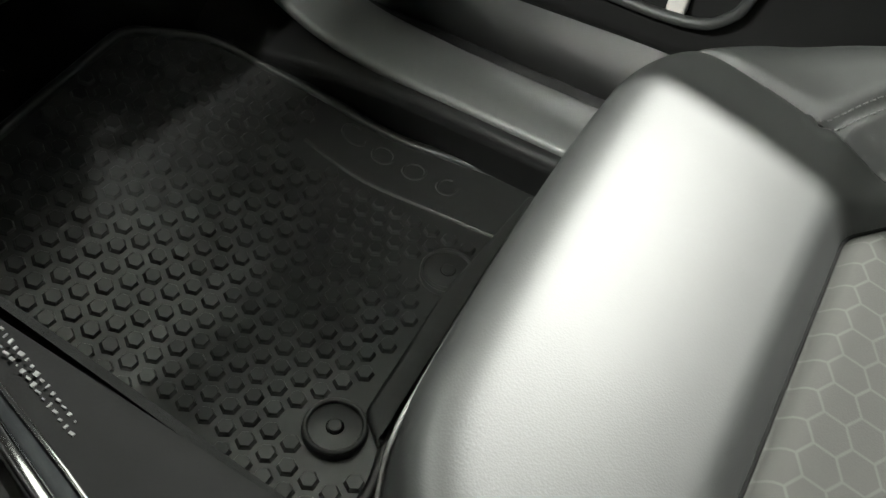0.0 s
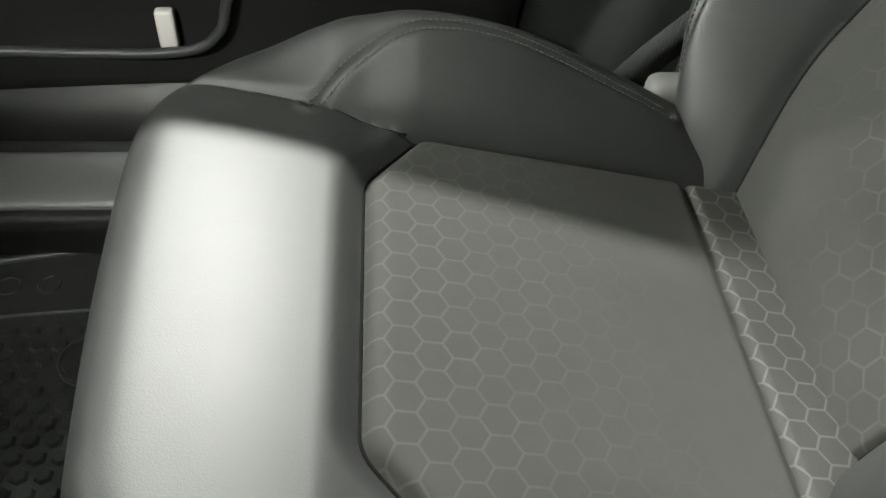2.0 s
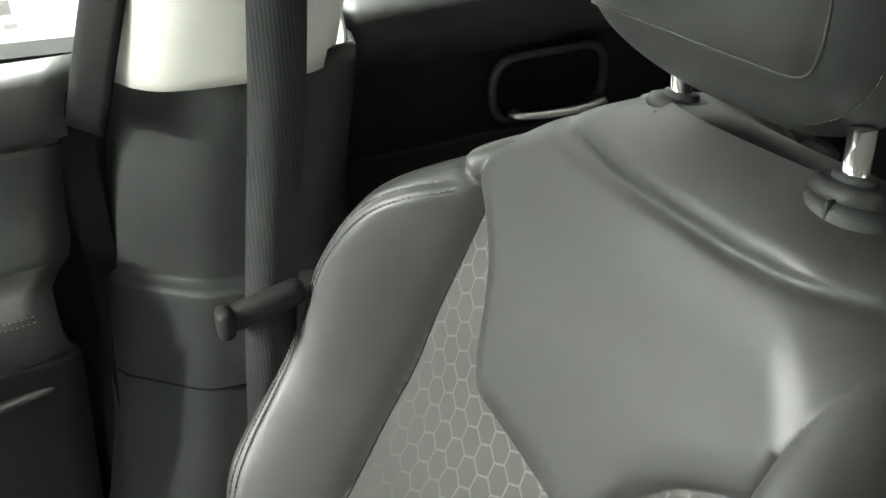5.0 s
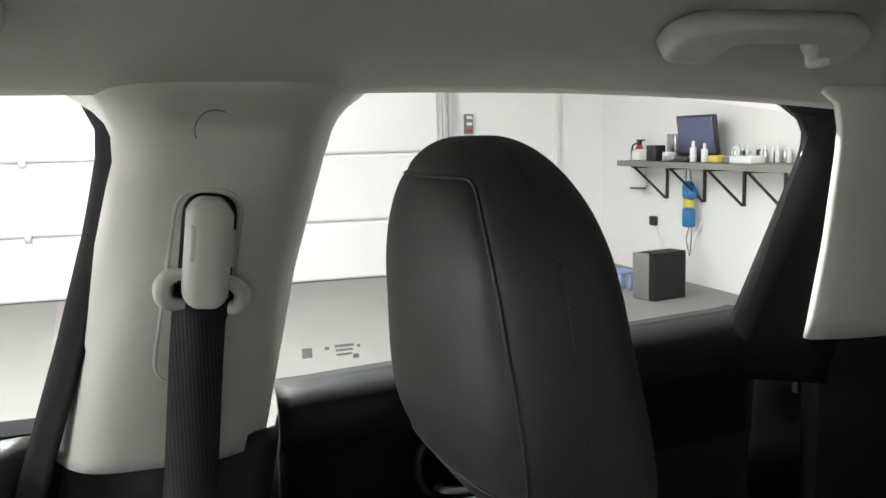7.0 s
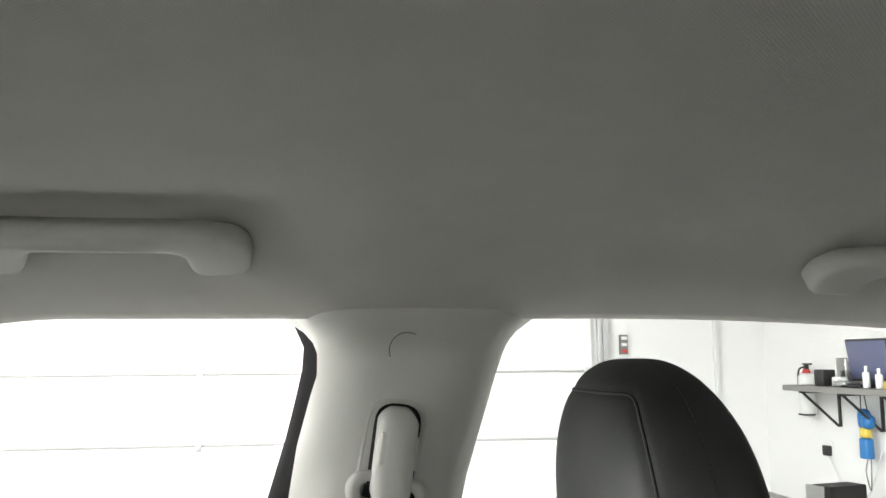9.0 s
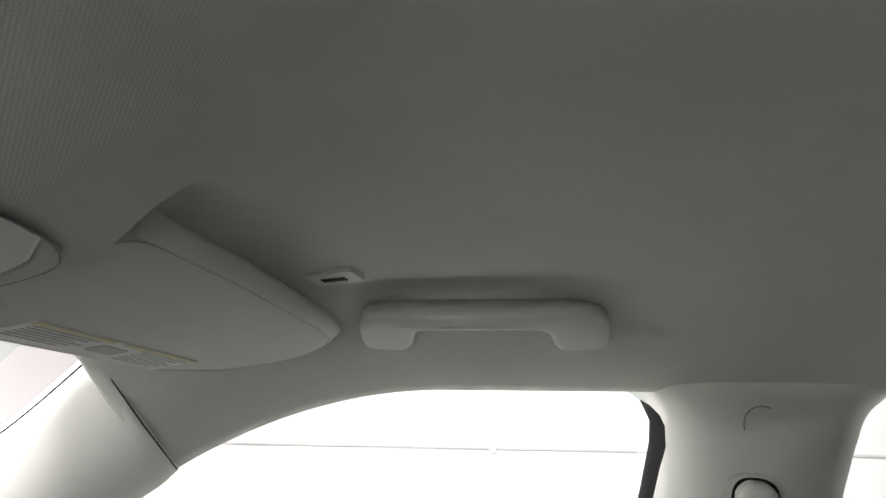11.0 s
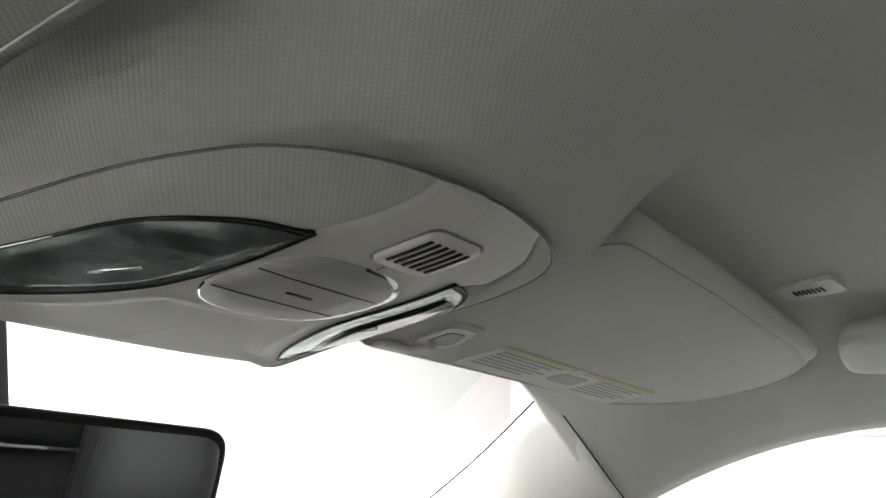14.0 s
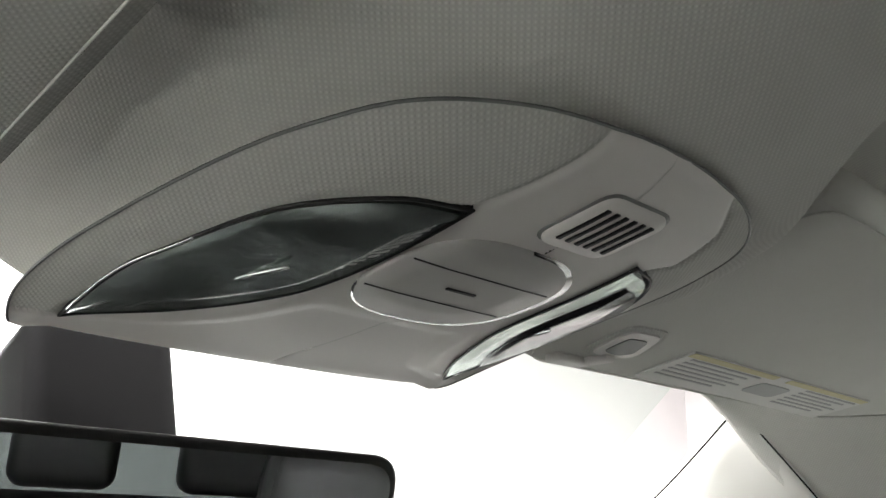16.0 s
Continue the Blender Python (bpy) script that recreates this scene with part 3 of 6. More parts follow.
def bulge(x, y):
    """The swelling of the roof lining round the overhead console."""
    u = np.abs(np.asarray(x, float) - XC)
    y = np.asarray(y, float)
    d = 0.074 * sstep(0.02, 0.22, y)
    e = lerp_table(y, [(0.14, 0.108), (0.17, 0.116), (0.195, 0.128), (0.22, 0.144), (0.245, 0.160), (0.29, 0.184)])
    gentle = 1 - sstep(-0.02, 0.30, u)
    # the fold is sharp on the passenger's side and soft on the driver's
    fold = np.where(np.asarray(x, float) > XC, 1 - sstep(e - 0.028, e + 0.006, u), 1 - sstep(e - 0.13, e + 0.07, u))
    r = sstep(0.125, 0.225, y)
    return d * (gentle * (1 - r) + fold * r)


def slab(P, back):
    """A closed plate: a grid of points and the same grid shifted by back."""
    P = np.array(P, float)
    nu, nv = P.shape[:2]
    V = np.concatenate([P.reshape(-1, 3), (P + np.array(back)).reshape(-1, 3)])
    n = nu * nv
    F = []
    for i in range(nu - 1):
        for j in range(nv - 1):
            q = (i * nv + j, (i + 1) * nv + j, (i + 1) * nv + j + 1, i * nv + j + 1)
            F += [q, tuple(k + n for k in q)]
    rim = [i * nv for i in range(nu)] + [(nu - 1) * nv + j for j in range(1, nv)] + [i * nv + nv - 1 for i in range(nu - 2, -1, -1)] + [j for j in range(nv - 2, 0, -1)]
    F += [(rim[k], rim[(k + 1) % len(rim)], rim[(k + 1) % len(rim)] + n, rim[k] + n) for k in range(len(rim))]
    return V, F


def headliner():
    us = np.concatenate([np.linspace(-0.675, -0.2, 30)[:-1], np.linspace(-0.2, 0.2, 130), np.linspace(0.2, 0.675, 30)[1:]])
    vs = np.concatenate([np.linspace(-1.85, -0.05, 46)[:-1], np.linspace(-0.05, 1.0, 130)])
    P = np.zeros((len(us), len(vs), 3))
    for i, u in enumerate(us):
        yf = 0.50 - 0.074 * float(sstep(0.5, 0.675, abs(u)))
        for j, v in enumerate(vs):
            y = v if v < -0.05 else -0.05 + (v + 0.05) / 1.05 * (yf + 0.05)
            x = XC + u
            P[i, j] = (x, y, liner_z(x, y) - bulge(x, y))
    ob = part("headliner", slab(P, (0, 0, 0.03)), ROOFCLOTH)
    # the cloth is laid on by its own length both ways
    U = np.zeros(P.shape[:2] + (2,))
    U[1:, :, 0] = np.cumsum(np.linalg.norm(np.diff(P, axis=0), axis=2), axis=0)
    U[:, 1:, 1] = np.cumsum(np.linalg.norm(np.diff(P, axis=1), axis=2), axis=1)
    U[..., 0] -= U[len(us) // 2:len(us) // 2 + 1, :, 0]
    U = U.reshape(-1, 2)
    lay = ob.data.uv_layers.new(name="UVMap")
    idx = np.zeros(len(ob.data.loops), dtype=np.int32)
    ob.data.loops.foreach_get("vertex_index", idx)
    lay.data.foreach_set("uv", U[idx % len(U)].astype(np.float32).ravel())
    return tagged(ob, "light grey knitted fabric roof lining of a car", "headliner", kind="structure")


headliner()


def sheet(name, P, material, label, category="trim", back=(0.012, 0, 0), kind="structure"):
    return tagged(part(name, slab(P, back), material), label, category, kind=kind)


def mx(x, s):
    return x if s > 0 else 2 * XC - x


def pillars(s):
    # A pillar: strip between the windscreen edge and the side window edge
    W = smooth_path([(0.575, 0.475, 1.46), (0.62, 0.59, 1.388), (0.66, 0.72, 1.312), (0.71, 0.88, 1.215), (0.76, 1.1, 1.09)], 24)
    S = smooth_path([(0.689, 0.424, 1.333), (0.705, 0.465, 1.305), (0.72, 0.56, 1.255), (0.745, 0.74, 1.17), (0.775, 0.95, 1.07)], 24)
    P = []
    for a, b in zip(W, S):
        row = []
        for k in np.linspace(0, 1, 9):
            p = a.lerp(b, float(k))
            bulge_in = 0.022 * math.sin(math.pi * k)
            row.append((mx(p.x - bulge_in, s), p.y - bulge_in * 0.7, p.z - bulge_in * 0.3))
        P.append(row)
    sheet("a_pillar_trim", P, TRIM, "light grey plastic trim on the windscreen pillar", back=(0.012 * s, 0.012, 0.01))
    for nm, pts in (("pillar_edge_seal", W), ("window_edge_seal", S)):
        off = Vector((0.004 * s, 0.004, 0.002))
        solo(nm, sweep([Vector((mx(p.x, s), p.y, p.z)) + off for p in pts], ring(0.0018, 8)), SEAL, "thin black rubber edge seal along the windscreen pillar", "seal", kind="structure")
    gap = [Vector((mx(W[0].lerp(S[0], k).x - 0.022 * math.sin(math.pi * k) - 0.0048 + 0.0030 * k, s), W[0].lerp(S[0], k).y - 0.0154 * math.sin(math.pi * k), W[0].lerp(S[0], k).z - 0.0066 * math.sin(math.pi * k) - 0.0036 + 0.0022 * k)) for k in np.linspace(0.02, 0.98, 14)]
    solo("pillar_joint", sweep(gap, ring(0.0008, 6)), SEAL, "dark joint between pillar trim and roof lining", "joint", kind="structure")
    # B pillar, upper part
    P = []
    for z in np.linspace(1.090, 1.475, 34):
        f = lerp_table(z, [(1.07, -0.065), (1.157, -0.089), (1.235, -0.110), (1.347, -0.139), (1.37, -0.146), (1.395, -0.146), (1.412, -0.138), (1.425, -0.118), (1.475, -0.05)])
        r = lerp_table(z, [(1.07, -0.272), (1.10, -0.279), (1.259, -0.311), (1.37, -0.343), (1.395, -0.352), (1.412, -0.364), (1.425, -0.385), (1.475, -0.46)])
        xf = 0.655 - 0.115 * (z - 1.09) + 0.05 * float(sstep(1.385, 1.445, z))
        row = []
        for k in np.linspace(0, 1, 21):
            e = abs(2 * k - 1)
            row.append((mx(xf + 0.075 * e ** 5 + 0.004 * e * e, s), f + (r - f) * k, z))
        P.append(row)
    sheet("b_pillar_trim", P, TRIM, "light grey plastic upper door pillar trim", back=(0.012 * s, 0, 0))
    # B pillar, lower part
    P = []
    for z in np.concatenate([np.linspace(0.38, 0.884, 22), np.linspace(0.888, 0.900, 5), np.linspace(0.906, 1.105, 12)]):
        f = lerp_table(z, [(0.38, 0.075), (0.48, 0.055), (0.55, 0.028), (0.611, 0.004), (0.713, -0.020), (0.89, -0.037), (1.09, -0.079), (1.11, -0.083)])
        r = lerp_table(z, [(0.38, -0.22), (0.7, -0.22), (1.09, -0.288)])
        m1 = f - 0.085 
        row = []
        step = -0.017 * float(sstep(0.890, 0.898, z))
        for (yy, xx) in ((f, 0.775), (f - 0.005, 0.745), (f - 0.014, 0.730), (f - 0.045, 0.704), (m1 + 0.012, 0.680), (m1, 0.673), (m1 - 0.014, 0.670), (m1 - 0.05, 0.666), (r + 0.03, 0.652), (r + 0.008, 0.662), (r, 0.70)):
            row.append((mx(xx - step + 0.03 * sstep(0.6, 0.4, z), s), yy, z))
        P.append(row)
    row = min(P, key=lambda q: abs(q[0][2] - 0.80))
    solo("trim_joint", sweep([Vector((p[0] - 0.0004 * s, p[1], p[2])) for p in row[1:8]], ring(0.0011, 6), up=(0, 0, 1)), SEAL, "fine dark joint across the lower pillar trim", "joint", kind="structure")
    sheet("b_pillar_lower_trim", P, PILLARLOW, "dark grey plastic lower door pillar trim", back=(0.012 * s, 0, 0))
    # C pillar with its black window frame
    P = [[(mx(0.655 - 0.115 * (z - 1.14) + 0.02 * (1 - k) ** 4, s), lerp_table(z, [(1.1, -0.912), (1.147, -0.918), (1.25, -0.928), (1.377, -0.932), (1.41, -0.925), (1.44, -0.88)]) - k * lerp_table(z, [(1.1, 0.16), (1.44, 0.30)]), z) for k in np.linspace(0, 1, 12)] for z in np.linspace(1.134, 1.44, 12)]
    sheet("c_pillar_trim", P, TRIM, "light grey plastic rear pillar trim", back=(0.012 * s, 0, 0))
    P = [[(mx(0.74 - 0.075 * k, s), lerp_table(z, [(1.1, -0.835), (1.15, -0.858), (1.35, -0.955), (1.375, -0.962), (1.395, -0.955), (1.41, -0.935), (1.43, -0.89)]) - 0.10 * k * (1 - 0.4 * sstep(1.38, 1.44, z)), z) for k in np.linspace(0, 1, 5)] for z in np.linspace(1.08, 1.43, 22)]
    sheet("window_frame_rear", P, SEAL, "black rubber and plastic rear door window frame", back=(0.012 * s, 0, 0))
    # black seal behind the front window
    P = [[(mx(0.735 - 0.05 * k, s), lerp_table(z, [(1.05, -0.035), (1.111, -0.054), (1.20, -0.083), (1.254, -0.099), (1.309, -0.115), (1.371, -0.129), (1.39, -0.132), (1.415, -0.13), (1.43, -0.115)]) - 0.03 * k, z) for k in np.linspace(0, 1, 5)] for z in np.linspace(1.05, 1.425, 16)]
    sheet("window_seal_front", P, SEAL, "black rubber seal of the front door window", back=(0.012 * s, 0, 0))
    # rear quarter, closed
    P = [[(mx(0.655 - 0.115 * (z - 1.14), s), lerp_table(z, [(1.1, -1.25), (1.44, -1.42)]) - 0.55 * k, z) for k in np.linspace(0, 1, 5)] for z in np.linspace(1.12, 1.46, 5)]
    sheet("d_pillar_trim", P, TRIM, "light grey plastic cargo pillar trim", back=(0.012 * s, 0, 0))
    # glass
    for nm, yz, lb in (("window_front", [(-0.05, 1.06), (1.0, 1.02), (0.95, 1.08), (0.7, 1.2), (0.4, 1.35), (0.25, 1.415), (0.1, 1.435), (-0.13, 1.435)], "clear front door window glass"),
                       ("window_rear", [(-0.27, 1.08), (-0.86, 1.13), (-0.95, 1.40), (-0.7, 1.43), (-0.36, 1.435)], "clear rear door window glass with small print")):
        V = [(mx(0.742 - 0.09 * (z - 1.1), s), y, z) for y, z in yz] + [(mx(0.746 - 0.09 * (z - 1.1), s), y, z) for y, z in yz]
        n = len(yz)
        F = [tuple(range(n)), tuple(range(n, 2 * n))] + [(i, (i + 1) % n, n + (i + 1) % n, n + i) for i in range(n)]
        ob = solo(nm, (V, F), GLASS, lb, "window", kind="structure", smooth=False)
        ob.visible_shadow = False


for s in (1, -1):
    pillars(s)


def door_panel(s, front):
    """Door trim as one profile carried along the car, with armrest and lower pocket."""
    y0, y1 = (0.007, 1.05) if front else (-0.905, -0.292)
    nm = "front_door" if front else "rear_door"
    d = thing(nm, (mx(0.75, s), (y0 + y1) / 2, 0.4), "closed dark vinyl front car door" if front else "closed black rear car door", "car door", kind="structure")
    belt = [(-0.9, 1.152), (-0.3, 1.118), (-0.06, 1.097), (0.4, 1.085), (1.05, 1.052)]
    prof = [(0.80, 0.0, 0), (0.765, 0.004, 0), (0.742, -0.004, 0), (0.732, -0.02, 0), (0.732, -0.04, 0), (0.737, -0.055, 0), (0.746, -0.064, 0), (0.754, -0.068, 0),
            (0.757, -0.070, 1), (0.759, -0.078, 1), (0.763, -0.10, 1), (0.765, -0.145, 1), (0.757, -0.168, 1),
            (0.735, -0.170, 2), (0.705, -0.172, 2), (0.688, -0.178, 2), (0.682, -0.196, 2), (0.686, -0.226, 2), (0.70, -0.248, 2),
            (0.722, -0.262, 3), (0.736, -0.285, 3), (0.744, -0.36, 3), (0.747, -0.46, 3), (0.746, -0.505, 3), (0.742, -0.53, 3), (0.746, -0.545, 3), (0.765, -0.552, 3), (0.82, -0.556, 3)]
    if not front:
        # the rear armrest sits lower
        prof = [(x, dz - (0.085 if r in (1, 2) else 0.0) - (0.09 if r == 3 and dz > -0.3 else 0.0), r) for x, dz, r in prof]
    ys = np.linspace(y0, y1, 40)
    P = np.zeros((len(ys), len(prof), 3))
    reg = np.zeros((len(ys) - 1, len(prof) - 1), int)
    for i, y in enumerate(ys):
        b = lerp_table(y, belt)
        e = 0.008 * float(sstep(0.02, 0.0, min(y - y0, y1 - y)))
        kk = (y - y0) / (y1 - y0)
        for j, (x, dz, r) in enumerate(prof):
            arm = -0.018 * np.clip((y - 0.0) / 0.2, -0.5, 2.5) if (front and -0.264 < dz < -0.1685) else 0
            zz = b + dz + arm
            ye = y + (1 - kk) ** 2 * (lerp_table(zz, [(0.55, 0.012), (0.713, 0.0), (0.89, -0.018), (0.99, -0.026), (1.1, -0.062)]) * min(1, max(0, (x - 0.69) / 0.05)) - 0.003) if front else y
            P[i, j] = (mx(x + e * (1 if j < len(prof) - 1 else 0), s), ye, zz)
    for j in range(len(prof) - 1):
        reg[:, j] = prof[j][2]
    # rear door pads take the darker DARK in place of the front's DARKSOFT
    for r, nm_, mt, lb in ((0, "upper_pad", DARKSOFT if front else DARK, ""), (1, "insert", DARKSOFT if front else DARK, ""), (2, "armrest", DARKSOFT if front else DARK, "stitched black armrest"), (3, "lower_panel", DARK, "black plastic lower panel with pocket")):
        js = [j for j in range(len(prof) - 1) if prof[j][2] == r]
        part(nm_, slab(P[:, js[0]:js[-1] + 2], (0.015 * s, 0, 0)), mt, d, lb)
    if front:
        for dz in (0.0, -0.006):
            pts = []
            for y in np.linspace(0.02, 0.6, 60):
                b = lerp_table(y, belt)
                arm = -0.018 * np.clip(y / 0.2, -0.5, 2.5)
                pts.append((mx(0.6805, s), y, b - 0.190 + arm + dz))
            part("stitching", stitches(pts), SEAMTHREAD, d)
        lip = smooth_path([(mx(0.728, s), 0.95, 0.60), (mx(0.726, s), 0.53, 0.592), (mx(0.726, s), 0.36, 0.591), (mx(0.727, s), 0.312, 0.612), (mx(0.729, s), 0.298, 0.65), (mx(0.731, s), 0.272, 0.70), (mx(0.736, s), 0.20, 0.757), (mx(0.739, s), 0.06, 0.782), (mx(0.748, s), 0.010, 0.790)], 50)
        part("pocket_lip", sweep(lip, ring(0.0055, 10), up=(1, 0, 0)), DARKSOFT, d, "raised lip of the door pocket")
    else:
        # inner handle; a flat near-black plate stands for the shade in its recess
        oval = round_poly([(-0.442, 0.986), (-0.442, 1.052), (-0.575, 1.060), (-0.575, 0.990)], 0.030, 8)
        xs_ = mx(0.7385, s)
        part("handle_bezel", sweep([(xs_, y, z) for y, z in oval + oval[:1]], ring(0.0050, 10), up=(1, 0, 0), cap=False), PILLARLOW, d)
        flip = Matrix(((0, 0, 1, 0), (1, 0, 0, 0), (0, 1, 0, 0), (0, 0, 0, 1)))
        part("handle_recess_shade", plate(oval, -0.002, 0.002, m=Matrix.Translation((mx(0.7425, s), 0, 0)) @ flip), JETBLACK, d, "near-black flat plate for the shaded recess", smooth=False)
        part("handle", sweep(smooth_path([(mx(0.735, s), -0.463, 0.996), (mx(0.722, s), -0.470, 0.996), (mx(0.714, s), -0.50, 0.997), (mx(0.712, s), -0.54, 0.999), (mx(0.722, s), -0.566, 1.001)], 24), [(-0.006, -0.004), (0.006, -0.004), (0.007, 0.0), (0.004, 0.004), (-0.004, 0.004), (-0.007, 0.0)]), SATIN, d, "satin metal lever")
    return d


for s in (1, -1):
    door_panel(s, True)
    door_panel(s, False)

# floor, sills, bulkhead
solo("car_floor", rbox((XC, -0.45, 0.29), (1.62, 3.1, 0.05), 0), CARPET, "black carpeted car floor", "car floor", kind="structure", smooth=False)
for s in (1, -1):
    prof = [(0.79, 0.30), (0.725, 0.305), (0.708, 0.33), (0.698, 0.36), (0.680, 0.392), (0.676, 0.404), (0.684, 0.412), (0.74, 0.420), (0.80, 0.420), (0.815, 0.41), (0.82, 0.30)]
    ys = np.linspace(-0.9, 1.1, 40)
    P = [[(mx(x + (0.06 * float(sstep(0.6, 0.95, y)) if j < 9 else 0) * (0.0 if y < 0.6 else -1), s), y, z) for j, (x, z) in enumerate(prof)] for y in ys]
    st = sheet("door_sill", P, CARPET if s < 0 else DARK, "black carpeted door sill", back=(0, 0, -0.004))
    sp = thing("sill_plate", (mx(0.75, s), 0.4, 0.42), "smooth grey plastic scuff plate on the door sill", "sill plate", kind="structure")
    run = smooth_path([(0.735, -0.2, 0.4225), (0.735, 0.2, 0.4225), (0.735, 0.5, 0.4225), (0.734, 0.62, 0.424), (0.728, 0.72, 0.438), (0.720, 0.80, 0.478), (0.715, 0.85, 0.54), (0.712, 0.88, 0.66)], 70)
    sec = [(-0.046, -0.012), (-0.045, -0.004), (-0.040, 0.0), (-0.012, 0.0022), (0.02, 0.0026), (0.040, 0.0015), (0.046, -0.002), (0.046, -0.012)]
    part("plate", sweep([(mx(p.x, s), p.y, p.z) for p in run], sec, up=(0, -0.25, 1)), SILLGREY, sp)

# outer shell that closes the car below the windows and behind the pillars
for s in (1, -1):
    sh = thing("body_side", (mx(0.83, s), -0.4, 0.3), "plain grey metal car body side", "car body", kind="structure")
    part("lower_panel", rbox((mx(0.835, s), -0.43, 0.66), (0.03, 3.2, 0.78), 0), SATIN, sh, smooth=False)
    # added black filler stops light leaking in between door and pillar
    part("door_gap_filler", join(rbox((mx(0.803, s), -0.02, 0.74), (0.055, 0.10, 0.72), 0), rbox((mx(0.775, s), -0.040, 0.735), (0.05, 0.028, 0.71), 0)), SEAL, sh, smooth=False)
    part("pillar_panel", slab([[(mx(0.775 - 0.09 * (z - 1.1), s), y, z) for y in np.linspace(lerp_table(z, [(1.03, -0.275), (1.10, -0.272), (1.37, -0.335), (1.47, -0.38)]), lerp_table(z, [(1.03, -0.055), (1.09, -0.075), (1.256, -0.118), (1.40, -0.152), (1.47, -0.13)]), 4)] for z in (1.03, 1.1, 1.2, 1.3, 1.4, 1.47)], (0.01 * s, 0, 0)), SEAL, sh, smooth=False)
    part("quarter_panel", slab([[(mx(0.775 - 0.09 * (z - 1.1), s), y, z) for y in (-1.98, -1.5, -1.2, -0.99)] for z in (1.03, 1.2, 1.47)], (0.01 * s, 0, 0)), SEAL, sh, smooth=False)
    part("cargo_trim", rbox((mx(0.70, s), -1.45, 0.72), (0.03, 1.02, 0.86), 0), DARK, sh, smooth=False)

mark = thing("window_print", (0.735, -0.36, 1.17), "small dark print on the rear door glass", "print")
for y, z, w, h in ((-0.325, 1.168, 0.014, 0.014), (-0.352, 1.172, 0.006, 0.004), (-0.376, 1.174, 0.026, 0.0035), (-0.376, 1.168, 0.024, 0.003), (-0.376, 1.162, 0.022, 0.003), (-0.396, 1.172, 0.004, 0.004), (-0.392, 1.158, 0.008, 0.006)):
    part("print_bar", rbox((0.742 - 0.09 * (z - 1.1) - 0.0012, -0.350 + (y + 0.36) * 0.78, 1.164 + (z - 1.168) * 0.8), (0.0008, w * 0.78, h * 0.75), 0), GLASSPRINT, mark, smooth=False)
mark2 = thing("window_print", (0.735, -0.02, 1.15), "small dark print on the front door glass", "print")
for y, z, w, h in ((-0.008, 1.150, 0.014, 0.012), (0.012, 1.150, 0.012, 0.003), (0.012, 1.144, 0.012, 0.003), (-0.012, 1.135, 0.010, 0.004)):
    part("print_bar", rbox((0.742 - 0.09 * (z - 1.1) - 0.0012, y, z), (0.0008, w, h), 0), GLASSPRINT, mark2, smooth=False)
bulk = solo("bulkhead", rbox((XC, 1.14, 0.65), (1.6, 0.06, 0.8), 0), CARPET, "black carpeted front bulkhead of the car", "bulkhead", kind="structure", smooth=False)
solo("rear_bulkhead", rbox((XC, -1.98, 0.68), (1.6, 0.06, 0.8), 0), DARK, "black rear cargo wall of the car", "bulkhead", kind="structure", smooth=False)

gate = thing("tailgate", (XC, -1.98, 1.08), "closed tailgate with a dark tinted rear window", "tailgate", kind="structure")
part("upper_rail", rbox((XC, -1.98, 1.47), (1.5, 0.06, 0.14), 0.01), TRIM, gate, smooth=False)
for s in (1, -1):
    part("side_rail", rbox((mx(0.66, s), -1.98, 1.24), (0.18, 0.06, 0.32), 0.01), TRIM, gate, smooth=False)
gp = part("rear_glass", rbox((XC, -1.985, 1.24), (1.14, 0.006, 0.32), 0), DARKGLASS, gate, smooth=False)
gp.visible_shadow = False


def windscreen():
    V = [(XC - 0.60, 0.53, 1.535), (XC + 0.60, 0.53, 1.535), (XC + 0.77, 1.17, 1.10), (XC - 0.77, 1.17, 1.10)]
    V += [(x, y + 0.004, z + 0.004) for x, y, z in V]
    F = [(0, 1, 2, 3), (4, 5, 6, 7), (0, 1, 5, 4), (1, 2, 6, 5), (2, 3, 7, 6), (3, 0, 4, 7)]
    ob = solo("windscreen", (V, F), GLASS, "clear laminated windscreen", "window", kind="structure", smooth=False)
    ob.visible_shadow = False


windscreen()


def dashboard():
    d = thing("dashboard", (XC, 0.95, 0.6), "black soft-touch car dashboard with closed glovebox", "dashboard", kind="structure")
    # out of view; the top is set high to shade the lower seat
    prof = [(1.16, 1.125), (0.95, 1.12), (0.80, 1.095), (0.74, 1.05), (0.72, 1.00), (0.735, 0.96), (0.75, 0.90), (0.74, 0.80), (0.745, 0.70), (0.775, 0.62), (0.84, 0.585), (1.12, 0.60)]
    P = [[(x, y + 0.03 * ((x - XC) / 0.7) ** 2, z) for y, z in prof] for x in np.linspace(XC - 0.74, XC + 0.74, 30)]
    ob = part("body", grid(np.array(P)), DARK, d)
    # unseen block added to keep driver-side light off the mat
    stack = rbox((0.012, 0.80, 0.78), (0.27, 0.12, 0.46), 0.02, 3, m=Matrix.Rotation(radians(-14), 4, "X"))
    part("stack_light_block", stack, DARK, d, "unseen black block at the centre stack, added to shade the footwell")
    part("glovebox", rbox((0.40, 0.735, 0.74), (0.42, 0.02, 0.17), 0.012, 3), DARKSOFT, d)
    return d


dashboard()


# ---- front seats ----
SX = 0.35  # seat centre
INSERT = round_poly([(0.492, -0.24), (0.496, 0.126), (0.437, 0.1665), (0.215, 0.168), (0.165, 0.125), (0.165, -0.24)], 0.012)


